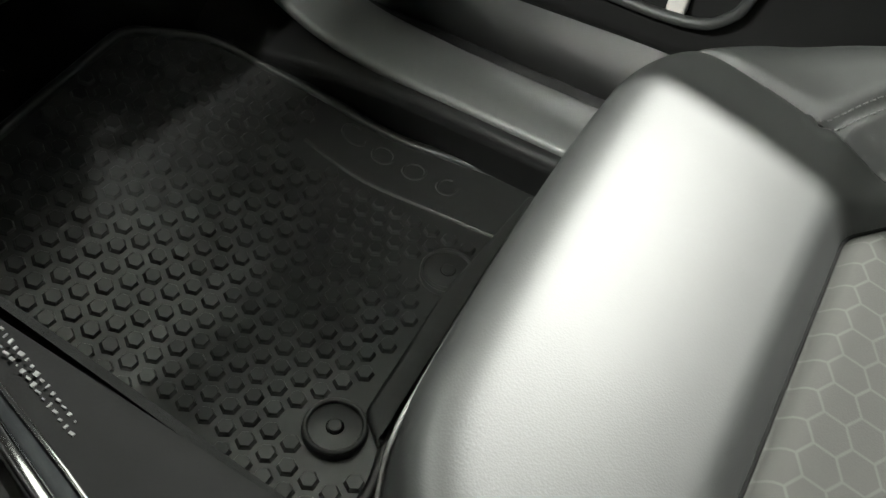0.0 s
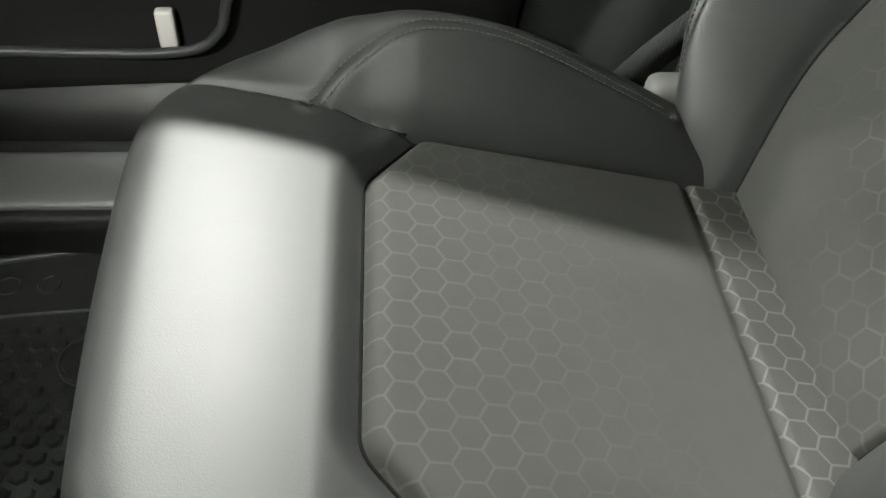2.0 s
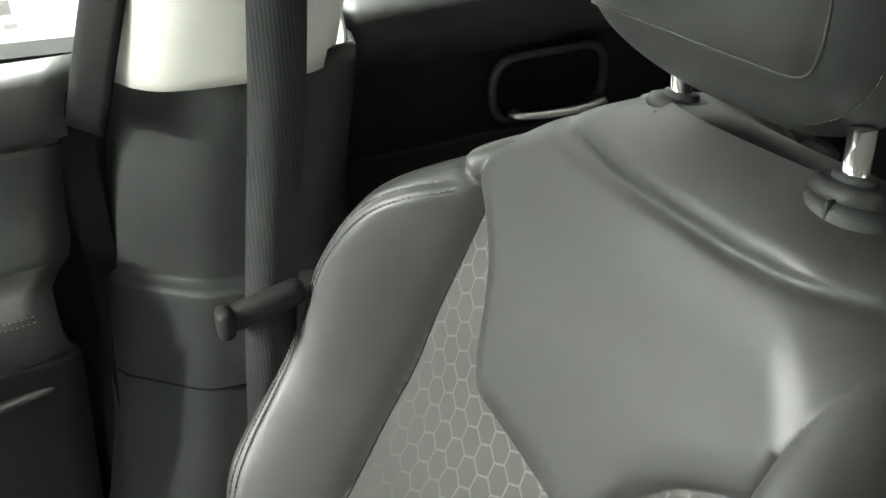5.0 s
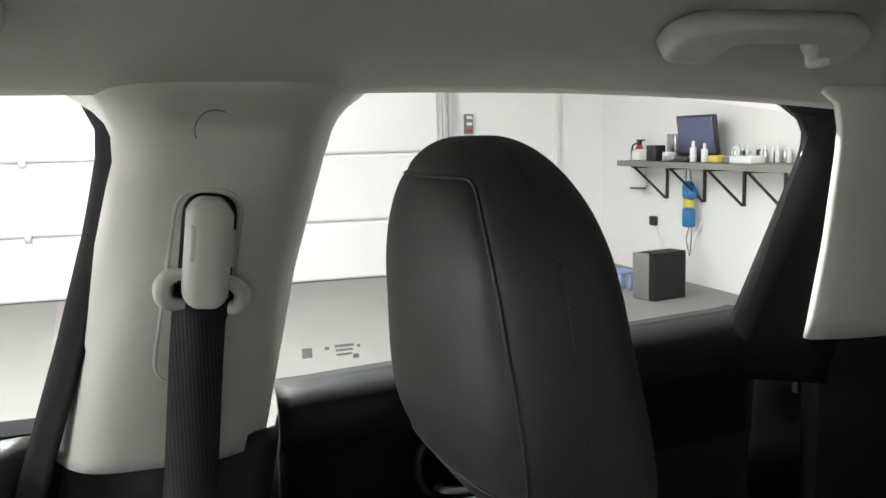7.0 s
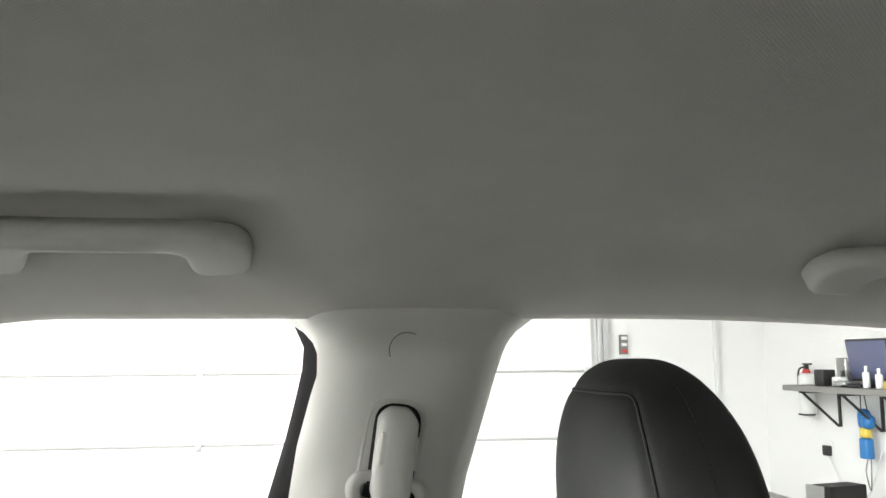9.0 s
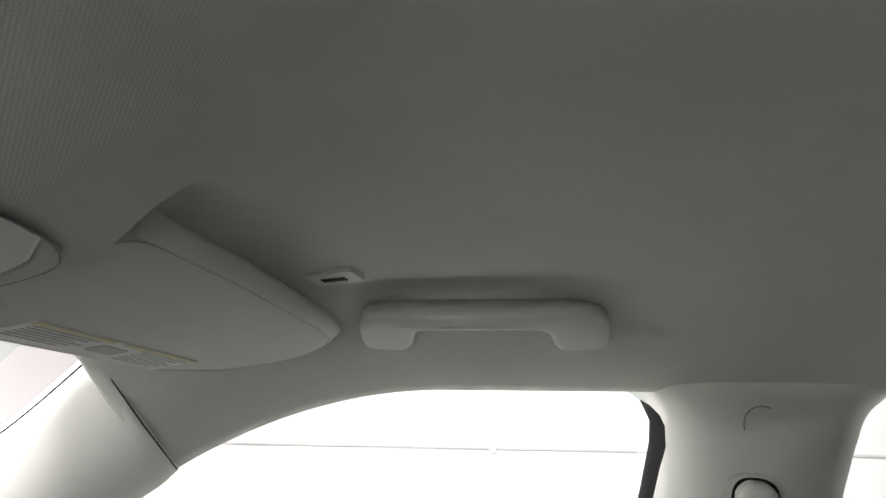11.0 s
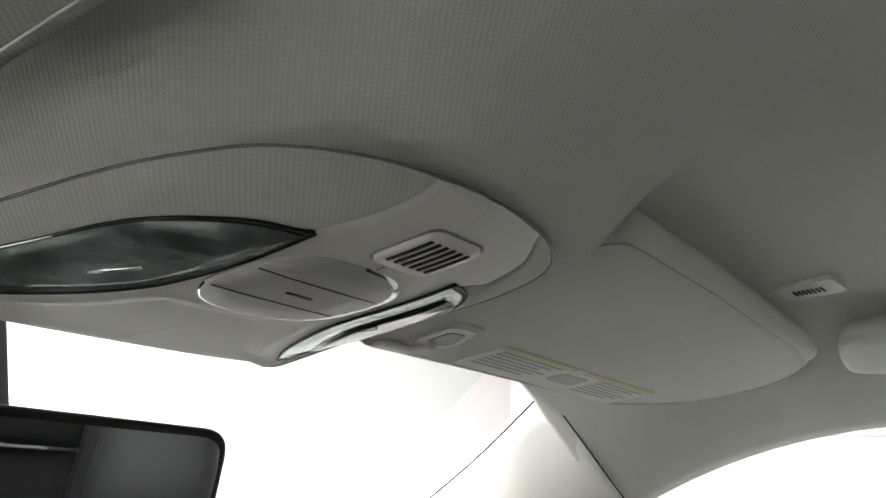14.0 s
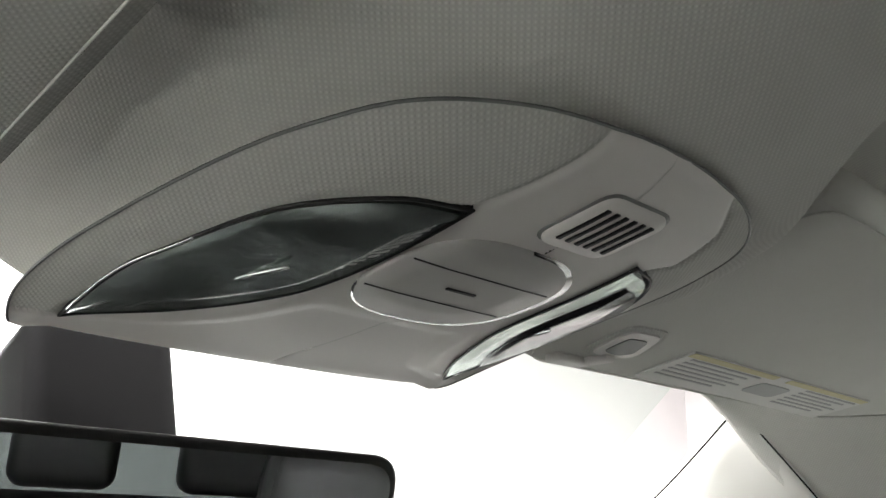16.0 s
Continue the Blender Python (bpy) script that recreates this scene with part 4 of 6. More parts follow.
def dense(pts, step=0.006):
    """The same line with closely spaced points."""
    out = []
    for a, b in zip(pts, pts[1:]):
        n = max(1, int(math.hypot(b[0] - a[0], b[1] - a[1]) / step))
        out += [(a[0] + (b[0] - a[0]) * i / n, a[1] + (b[1] - a[1]) * i / n) for i in range(n)]
    return out + [pts[-1]]


def cushion_edge(x, y):
    """How far a spot lies beyond the seam of the side bolsters."""
    e = 0.13 * np.maximum(0, y - 0.124)
    return np.where(x > SX, x - SX - 0.146 - e, SX - x - 0.187 - e - 0.03 * sstep(0.14, 0.2, y))


CUSHION_SEAM = [(0.148, 0.205), (0.170, 0.176), (0.184, 0.143), (0.190, 0.112), (0.192, 0.065), (0.190, 0.02), (0.187, -0.035), (0.184, -0.09)]


BOLSTER = smooth_table([(-0.2, 0.0073), (-0.12, 0.0236), (-0.044, 0.0485), (0.04, 0.072), (0.11, 0.0744), (0.158, 0.062), (0.20, 0.036), (0.24, 0.015), (0.28, 0.008), (0.35, 0.0)])


def cushion_top(x, y):
    dx = np.abs(x - SX)
    z = 0.667 + (y - 0.124) * 0.205
    z = z + 0.0065 * sstep(0.156, 0.192, y) - 0.60 * np.maximum(0, y - 0.20) ** 2
    amp = lerp_table(y, BOLSTER)
    k = np.clip(cushion_edge(x, y) / 0.062, 0, 1)
    side = np.sin(k * np.pi / 2) ** 0.85 * (1 - 0.38 * sstep(0.2144, 0.29, dx))
    return z + amp * side


def cushion(seat):
    nx, ny = 240, 210
    yf, yb, rc = 0.336, -0.20, 0.133
    xs, ys = np.linspace(-1, 1, nx), np.linspace(0, 1, ny)
    P = np.zeros((nx, ny, 3))
    U = np.zeros((nx, ny, 2))
    gx, gy = np.meshgrid(xs, ys, indexing="ij")
    hw = np.where(gx > 0, 0.2355, 0.285)
    X = gx * hw
    Y = yb + (yf - yb) * gy
    # pull the front corners on to a rounded outline
    cx, cy = np.sign(X) * (hw - rc), yf - rc
    out = (np.abs(X) > hw - rc) & (Y > yf - rc)
    ax, ay = np.abs(X) - (hw - rc), Y - (yf - rc)
    m = np.maximum(ax, ay)
    L = np.hypot(ax, ay) + 1e-9
    X = np.where(out, np.sign(X) * (hw - rc + ax / L * m), X)
    Y = np.where(out, yf - rc + ay / L * m, Y)
    d = np.minimum(hw - np.abs(X), yf - Y)
    rr = np.hypot(np.maximum(np.abs(X) - (hw - rc), 0), np.maximum(Y - (yf - rc), 0))
    d = np.where(out, rc - rr, d)
    Y = Y - 0.018 * (X / hw - 0.4) ** 2
    X = X + SX
    Z = cushion_top(X, Y)
    R = 0.0528
    k = np.clip((R - d) / R, 0, 1)
    Z = Z - R * 1.0 * (1 - np.maximum(0, 1 - k ** (2.8 + 1.4 * sstep(0.03, -0.02, cushion_edge(X, Y)))) ** 0.45)
    di = poly_dist(X, Y, INSERT)
    puff = np.sin(np.clip(di / 0.017, 0, 1) * np.pi / 2)
    Z = Z - 0.011 * (1 - puff) * (di > 0) - 0.011 * np.exp(-(di / 0.006) ** 2) * (di <= 0) + 0.004 * sstep(0.0, -0.02, di) - 0.006 * np.exp(-((Y + 0.092) / 0.004) ** 2) * (di < 0)
    # seams between front panel and bolsters
    edge = cushion_edge(X, Y)
    Z = Z - 0.006 * np.exp(-(edge / 0.0035) ** 2) * sstep(0.06, 0.12, Y) * sstep(0.0, 0.03, d)
    for sg in (1, -1):
        sd = line_dist(X, Y, [(SX + sg * (q[0] + 0.0028 if sg > 0 else q[0] + 0.046), q[1] + 0.003) for q in (CUSHION_SEAM if sg > 0 else CUSHION_SEAM[3:])])
        Z = Z - 0.0036 * np.exp(-(sd / 0.0026) ** 2) + 0.0018 * np.exp(-((sd - 0.0065) / 0.004) ** 2)
    P[..., 0], P[..., 1], P[..., 2] = X, Y, Z
    U[..., 0], U[..., 1] = X, Y
    pick = lambda q: (0 if q[3] else 4) if not q[0] else ((2 if q[2] else 3) if q[1] else 1)
    patches(P, [di, edge, X - SX, Y + 0.092], pick, {0: "cushion_insert", 1: "front_panel", 2: "bolster", 3: "bolster", 4: "insert_strip"},
            {0: FABRIC_CUSHION, 1: LEATHER, 2: LEATHER, 3: LEATHER, 4: FABRIC_STRIP}, seat, U,
            {0: "grey cloth insert with honeycomb print", 1: "smooth black leather", 2: "stitched black leather", 3: "stitched black leather", 4: "grey honeycomb cloth strip"})
    # skirt below the rim and piping along it
    rim = [P[0, j] for j in range(ny)] + [P[i, ny - 1] for i in range(1, nx)] + [P[nx - 1, j] for j in range(ny - 2, -1, -1)]
    rows = []
    for off, z in ((0.0, None), (0.004, -0.02), (0.002, -0.07), (-0.012, -0.14), (-0.03, -0.2)):
        row = []
        for p in rim:
            v = Vector((p[0] - SX, p[1] - 0.05, 0))
            v = v.normalized() * off if v.length else v
            row.append((p[0] + v.x, p[1] + v.y, p[2] if z is None else p[2] + z))
        rows.append(row)
    part("side_skirt", grid(np.array(rows, float)), LEATHER, seat)
    pip = [(p[0] + (p[0] - SX) * 0.006, p[1] + 0.002, p[2] - 0.0006) for p in rim[ny - 84:-(ny - 84)][::3]]
    part("piping", sweep(pip, ring(0.0014, 6)), PIPING, seat, "thin grey piping")
    # double stitching over both bolsters
    for sg in (1, -1):
        for off in (0.0, 0.0055):
            pts = []
            for q in smooth_path([(a + off + (0.0 if sg > 0 else 0.042), b + off * 0.6, 0) for a, b in (CUSHION_SEAM if sg > 0 else CUSHION_SEAM[3:])], 90):
                x, y = SX + sg * q.x, q.y
                pts.append((x, y, float(cushion_top(x, y)) + 0.0006))
            part("stitching", stitches(pts), THREAD, seat)
    k0 = next(i for i, q in enumerate(INSERT) if q[1] < -0.1 and INSERT[(i + 1) % len(INSERT)][1] > -0.1)
    loop = dense(INSERT[k0:] + INSERT[:k0])
    seam_line = [(x, y, float(cushion_top(np.array(x), np.array(y))) - 0.0100) for x, y in loop if y > -0.085]
    part("insert_seam", sweep(seam_line, ring(0.0013, 6)), SEAL, seat, "dark sewn seam")
    # the front panel is sewn to the far bolster along a straight seam
    join_line = []
    for y in np.linspace(0.134, 0.248, 40):
        x = SX + 0.146 + 0.13 * (y - 0.124)
        join_line.append((x, y, float(cushion_top(x, y)) - 0.0052))
    part("panel_seam", sweep(join_line, ring(0.0012, 6)), SEAL, seat, "dark sewn seam")
    part("base", rbox((SX, 0.06, 0.42), (0.46, 0.46, 0.14), 0.02), DARK, seat)
    for sx in (-0.2, 0.2):
        part("seat_rail", rbox((SX + sx, 0.05, 0.335), (0.05, 0.56, 0.05), 0.008), BLACKMETAL, seat)


BP0 = Vector((0, -0.173, 0.525))               # foot of the backrest
BUP = Vector((0, -0.3204, 0.9473))             # up along the backrest
BN = Vector((0, 0.9473, 0.3204))               # out of its face
SHOULDER = round_poly([(0.62, 0.74), (0.62, 0.64), (0.585, 0.575), (0.553, 0.535), (0.516, 0.506), (0.490, 0.480), (0.476, 0.448), (0.462, 0.405), (0.445, 0.382), (0.37, 0.379), (0.297, 0.374), (0.268, 0.432), (0.244, 0.458), (0.193, 0.489), (0.06, 0.54), (0.06, 0.72)], 0.016)
BINS = round_poly([(0.470, 0.02), (0.492, 0.10), (0.538, 0.18), (0.564, 0.285), (0.559, 0.385), (0.535, 0.50), (0.50, 0.76), (0.16, 0.76), (0.192, 0.485), (0.222, 0.36), (0.227, 0.24), (0.228, 0.10), (0.23, 0.02)], 0.03)
BX = 0.385
BACK_SEAM = {1: [(0.550, 0.06), (0.579, 0.15), (0.608, 0.23), (0.624, 0.31), (0.622, 0.39), (0.599, 0.446), (0.575, 0.480), (0.545, 0.510)],
             -1: [(0.150, 0.06), (0.144, 0.20), (0.149, 0.253), (0.152, 0.31), (0.155, 0.377), (0.166, 0.422), (0.184, 0.455)]}


def back_shape(x, s):
    """How far the face of the backrest stands out, over its flat plane."""
    di = poly_dist(x, s, BINS)
    lumbar = 0.065 * (1 - sstep(0.08, 0.36, s))
    b = 0.088 * np.sin(np.clip(di / 0.072, 0, 1) * np.pi / 2) ** 0.85 * (1 - 0.85 * sstep(0.475, 0.64, s)) * (0.45 + 0.55 * sstep(0.02, 0.2, s))
    dp = poly_dist(x, s, SHOULDER)
    n = lumbar + b
    n = n + 0.019 * np.sqrt(1 - (1 - np.clip(0.05 - dp / 0.032, 0, 1)) ** 2)
    n = n - 0.008 * np.exp(-(di / 0.0040) ** 2) * (s < 0.52) - 0.005 * np.exp(-(dp / 0.004) ** 2)
    n = n - 0.10 * sstep(0.53, 0.68, s) ** 2 * (1 - 0.4 * np.exp(-((x - 0.345) / 0.09) ** 2))
    # the roll over the top is sewn on along a bowed seam
    q = s - 0.588 - 1.1 * np.maximum(0, np.abs(x - 0.335) - 0.045) ** 2
    n = n - 0.006 * np.exp(-(q / 0.004) ** 2) + 0.009 * sstep(0.0, 0.018, q) * (1 - sstep(0.10, 0.16, np.abs(x - 0.335)))
    for sg in (1, -1):
        sd = line_dist(x, s, [(q.x + sg * 0.0028, q.y + 0.0015) for q in smooth_path([(a, b_, 0) for a, b_ in BACK_SEAM[sg]], 60)])
        n = n - 0.0020 * np.exp(-(sd / 0.0028) ** 2) + 0.0005 * np.exp(-((sd - 0.0075) / 0.005) ** 2)
    return n, di, dp


BHW = [(0.0, 0.192), (0.1, 0.234), (0.2, 0.284), (0.3, 0.296), (0.36, 0.299), (0.40, 0.293), (0.48, 0.252), (0.56, 0.193), (0.61, 0.150), (0.64, 0.110)]
BHW = smooth_table(BHW)
BCX = smooth_table([(0.0, 0.352), (0.1, 0.357), (0.2, 0.371), (0.28, 0.373), (0.36, 0.379), (0.41, 0.377), (0.48, 0.367), (0.64, 0.340)])


def backrest(seat):
    nx, ns = 270, 270
    hwt = BHW
    sv = np.linspace(0.0, 0.64, ns)
    uu = np.linspace(-1, 1, nx)
    P = np.zeros((nx, ns, 3))
    U = np.zeros((nx, ns, 2))
    gu, gs = np.meshgrid(uu, sv, indexing="ij")
    hw = np.interp(gs, [h[0] for h in hwt], [h[1] for h in hwt])
    cxx = lerp_table(gs, BCX)
    X = cxx + gu * hw
    n, di, dp = back_shape(X, gs)
    d = (1 - np.abs(gu)) * hw
    R = 0.06
    k = np.clip((R - d) / R, 0, 1)
    n = n - R * 1.1 * (1 - np.sqrt(np.maximum(0, 1 - k ** 2)))
    base = np.array(BP0)
    P = base + gs[..., None] * np.array(BUP) + n[..., None] * np.array(BN)
    P[..., 0] += X
    U[..., 0], U[..., 1] = X - 0.3, gs - 0.3
    pick = lambda q: 1 if not q[1] or q[3] else (0 if not q[0] else (2 if q[2] else 3))
    patches(P, [di, dp, X - BX, gs - 0.56], pick, {0: "backrest_insert", 1: "shoulder_panel", 2: "bolster", 3: "bolster"}, {0: FABRIC_BACK, 1: LEATHER, 2: LEATHER, 3: LEATHER}, seat, U,
            {0: "grey cloth insert with honeycomb print", 1: "smooth black leather panel", 2: "stitched black leather", 3: "stitched black leather"})
    for side in (1, -1):
        line = sorted({(round(x, 4), round(s_, 4)) for x, s_ in dense(BINS + BINS[:1], 0.008) if (x - BX) * side > 0.06 and 0.06 < s_ < (0.515 if side > 0 else 0.47)}, key=lambda q: q[1])
        pts = []
        for x, s_ in line:
            n_ = float(back_shape(np.array(x), np.array(s_))[0])
            p = BP0 + BUP * s_ + BN * (n_ + 0.0030)
            pts.append((x - side * 0.0012, p.y, p.z))
        part("insert_seam", sweep(pts, ring(0.0022, 6), up=(0, 1, 0)), SEAL, seat, "dark sewn seam")
    # sides and rear shell
    rim = [P[0, j] for j in range(ns)] + [P[i, ns - 1] for i in range(1, nx)] + [P[nx - 1, j] for j in range(ns - 2, -1, -1)]
    rows = []
    for back, inw in ((0, 0), (0.03, -0.01), (0.08, 0.0), (0.10, 0.03), (0.11, 0.08)):
        rows.append([tuple(Vector(p) - BN * back + Vector(((0.37 - p[0]) * inw * 3, 0, 0)) - BUP * (inw * 0.5 * float(sstep(0.85, 1.0, min(j, len(rim) - 1 - j) / ns)))) for j, p in enumerate(rim)])
    part("back_shell", grid(np.array(rows, float)), LEATHER, seat)
    part("back_cover", rbox((0.37, -0.42, 0.80), (0.40, 0.03, 0.56), 0.014, 3, m=Matrix.Rotation(radians(18.7), 4, "X")), DARK, seat)
    for sg in (1, -1):
        for off in (0.0, 0.0055):
            pts = []
            for q in smooth_path([(a, b, 0) for a, b in BACK_SEAM[sg]], 110):
                x = q.x + sg * off
                s_ = q.y + off * float(sstep(0.3, 0.45, q.y))
                n_, _, _ = back_shape(np.array(x), np.array(s_))
                h_ = float(np.interp(s_, [h[0] for h in hwt], [h[1] for h in hwt]))
                dd = h_ - abs(x - float(lerp_table(s_, BCX)))
                kk = min(max((R - dd) / R, 0), 1)
                nn = float(n_) - R * 1.1 * (1 - math.sqrt(max(0, 1 - kk * kk))) + 0.0008
                p = BP0 + BUP * s_ + BN * nn
                pts.append((x, p.y, p.z))
            part("stitching", stitches(pts), THREAD, seat)


HX = 0.341


def headrest(seat):
    """A padded head restraint: rounded wedge with a front panel, seams and two chrome posts."""
    nz, na = 72, 112
    z0, z1, zm = 1.172, 1.3855, 1.285
    rows, fld = [], []
    for i in range(nz):
        t = 0.5 - 0.5 * math.cos(math.pi * i / (nz - 1))
        z = z0 + (z1 - z0) * t
        if z > zm:
            k = max(0, 1 - ((z - zm) / (z1 - zm)) ** 2.49) ** 0.5
        else:
            k = max(0, 1 - ((zm - z) / (zm - z0)) ** 4.45) ** 0.5
        w = float(lerp_table(t, [(0, 0.114), (0.5, 0.102), (1, 0.101)])) * (0.08 + 0.92 * k)
        yf = float(lerp_table(t, [(0, -0.332), (1, -0.327)]))
        yb = float(lerp_table(t, [(0, -0.4686), (0.5, -0.436), (1, -0.408)]))
        ym, dp_ = (yf + yb) / 2, (yf - yb) / 2 * (0.12 + 0.88 * k ** 0.8)
        row, fr = [], []
        for j in range(na + 1):
            a = 2 * math.pi * j / na
            ca, sa = math.cos(a), math.sin(a)
            x = w * math.copysign(abs(ca) ** 0.5, ca)
            y = dp_ * math.copysign(abs(sa) ** 0.55, sa)
            if sa > 0:
                y += 0.009 * (1 - (x / w) ** 2) * k
            f1 = abs(x) - w * (0.95 - 0.12 * t ** 3) if sa > 0.05 else 0.05
            f1 = max(f1, (0.09 - t) * 0.2, (t - 0.90) * 0.2)
            g = math.exp(-(f1 / 0.003) ** 2) if sa > 0 else 0
            g2 = math.exp(-((y + dp_ * 0.05) / 0.0025) ** 2) * (abs(ca) > 0.5)
            px, py = x * (1 - 0.010 * g - 0.008 * g2), ym + y - 0.0012 * g
            drop = 0.49 * min(0, py + 0.332) * max(0, 1 - t / 0.8) ** 1.5
            row.append((HX + px, py, z + drop))
            fr.append(f1)
        rows.append(row)
        fld.append(fr)
    P = np.array(rows, float)
    patches(P, [np.array(fld)], lambda q: 1 if q[0] else 0, {0: "headrest_front", 1: "headrest_cover"}, {0: LEATHER, 1: LEATHER}, seat, None, {0: "smooth black leather", 1: "seamed black leather"})
    for rr in (rows[0], rows[-1]):
        cp = bmesh.new()
        cp.faces.new([cp.verts.new(v) for v in rr[:-1]])
        part("headrest_end", cp, LEATHER, seat)
    for sg in (-1, 1):
        pts = [tuple(Vector(P[i, int(na * (0.5 if sg < 0 else 0))]) + Vector((sg * 0.0008, 0, 0))) for i in range(6, nz - 6)]
        part("stitching", stitches(pts, 0.0042, 0.0004), DARKTHREAD, seat)
    # the sewn edge of the front panel runs right round it
    side = {1: [], -1: []}
    for i in range(nz):
        t = 0.5 - 0.5 * math.cos(math.pi * i / (nz - 1))
        if not 0.10 < t < 0.895:
            continue
        wid = max(abs(P[i, q, 0] - HX) for q in range(na))
        for sg in (-1, 1):
            want = HX + sg * wid * (0.95 - 0.12 * t ** 3)
            q = min(range(1, na // 2), key=lambda a: abs(P[i, a, 0] - want))
            o = q + 1 if (P[i, q + 1, 0] - want) * (P[i, q, 0] - want) < 0 else q - 1
            f = (want - P[i, q, 0]) / (P[i, o, 0] - P[i, q, 0] + 1e-9)
            side[sg].append((i, Vector(P[i, q]).lerp(Vector(P[i, o]), min(max(f, 0.0), 1.0))))
    def across(i, a, b):
        return [Vector(P[i, q]) for q in range(na // 2 + 1) if min(a.x, b.x) + 0.004 < P[i, q, 0] < max(a.x, b.x) - 0.004]
    i0, i1 = side[1][0][0], side[1][-1][0]
    loop = [p for _, p in side[1]] + sorted(across(i1, side[1][-1][1], side[-1][-1][1]), key=lambda v: -v.x) + [p for _, p in side[-1]][::-1] + sorted(across(i0, side[1][0][1], side[-1][0][1]), key=lambda v: v.x)
    for _ in range(3):
        loop = [loop[k - 1] * 0.25 + loop[k] * 0.5 + loop[(k + 1) % len(loop)] * 0.25 for k in range(len(loop))]
    loop = [p + Vector((0, 0.0006, 0)) for p in loop]
    part("piping", sweep(loop + loop[:1], ring(0.0011, 6), up=(0, 1, 0), cap=False), LEATHER, seat)
    for sx in (-0.084, 0.062):
        part("post", sweep([(HX + sx, -0.417, 1.06), (HX + sx, -0.410, 1.152)], ring(0.007, 14)), CHROME, seat, "chrome post")
        part("post_guide", thing_part_guide(HX + sx), PILLARLOW, seat, "black plastic collar")


def thing_part_guide(x):
    ax = (0, -0.2, 1)
    return join(disc((x, -0.412, 1.102), 0.028, 0.026, ax, 32, 0.007), disc((x, -0.412, 1.117), 0.022, 0.012, ax, 32, 0.005), disc((x, -0.4125, 1.124), 0.012, 0.006, ax, 20, 0.002), rbox((x - 0.008, -0.389, 1.111), (0.002, 0.006, 0.018), 0.0008))


def front_seat():
    seat = thing("front_seat", (SX, 0.0, 0.31), "black leather front passenger seat with grey honeycomb cloth inserts", "car seat", "front seats")
    cushion(seat)
    backrest(seat)
    headrest(seat)
    part("hinge_cover", rbox((0.586, -0.110, 0.628), (0.030, 0.062, 0.060), 0.011, 3), MIDGREY, seat, "grey plastic hinge cover")
    return seat


seat = front_seat()
drv = copy_thing(seat, Matrix.Translation((2 * XC - SX - 0.03, 0.0, 0.31)))
drv["label"] = "black leather driver's seat with grey honeycomb cloth inserts"

# rear bench
bench = thing("rear_bench", (XC, -1.1, 0.31), "dark rear bench seat with three head restraints", "car seat")
part("bench_cushion", rbox((XC, -0.92, 0.56), (1.24, 0.48, 0.18), 0.05, 4), DARKSOFT, bench)
part("bench_back", rbox((XC, -1.22, 0.88), (1.24, 0.14, 0.58), 0.05, 4, m=Matrix.Rotation(radians(16), 4, "X")), DARKSOFT, bench)
for x in (-0.38, 0.0, 0.38):
    part("head_restraint", rbox((XC + x, -1.34, 1.24), (0.24, 0.09, 0.15), 0.04, 4), DARKSOFT, bench)
    part("post", sweep([(XC + x - 0.05, -1.33, 1.1), (XC + x - 0.05, -1.33, 1.2)], ring(0.006, 8)), BLACKMETAL, bench)
    part("post", sweep([(XC + x + 0.05, -1.33, 1.1), (XC + x + 0.05, -1.33, 1.2)], ring(0.006, 8)), BLACKMETAL, bench)


item = solo("pocket_box", rbox((0.737, 0.363, 0.612), (0.013, 0.019, 0.042), 0.004, 3), CONSOLE, "small light grey plastic box standing in the door pocket", "box")

# ---- seat belt ----
def ribbon(path, wdir, w, t):
    """A flat strap along a path; wdir is its width direction."""
    V, F = [], []
    wd = Vector(wdir).normalized()
    for i, p in enumerate(path):
        d = (Vector(path[min(i + 1, len(path) - 1)]) - Vector(path[max(i - 1, 0)])).normalized()
        n = d.cross(wd).normalized()
        for a, b in ((-1, -1), (1, -1), (1, 1), (-1, 1)):
            V.append(Vector(p) + wd * (a * w / 2) + n * (b * t / 2))
    for i in range(len(path) - 1):
        F += [(i * 4 + j, i * 4 + (j + 1) % 4, i * 4 + 4 + (j + 1) % 4, i * 4 + 4 + j) for j in range(4)]
    F += [(0, 1, 2, 3), tuple(range(len(V) - 4, len(V)))]
    return V, F


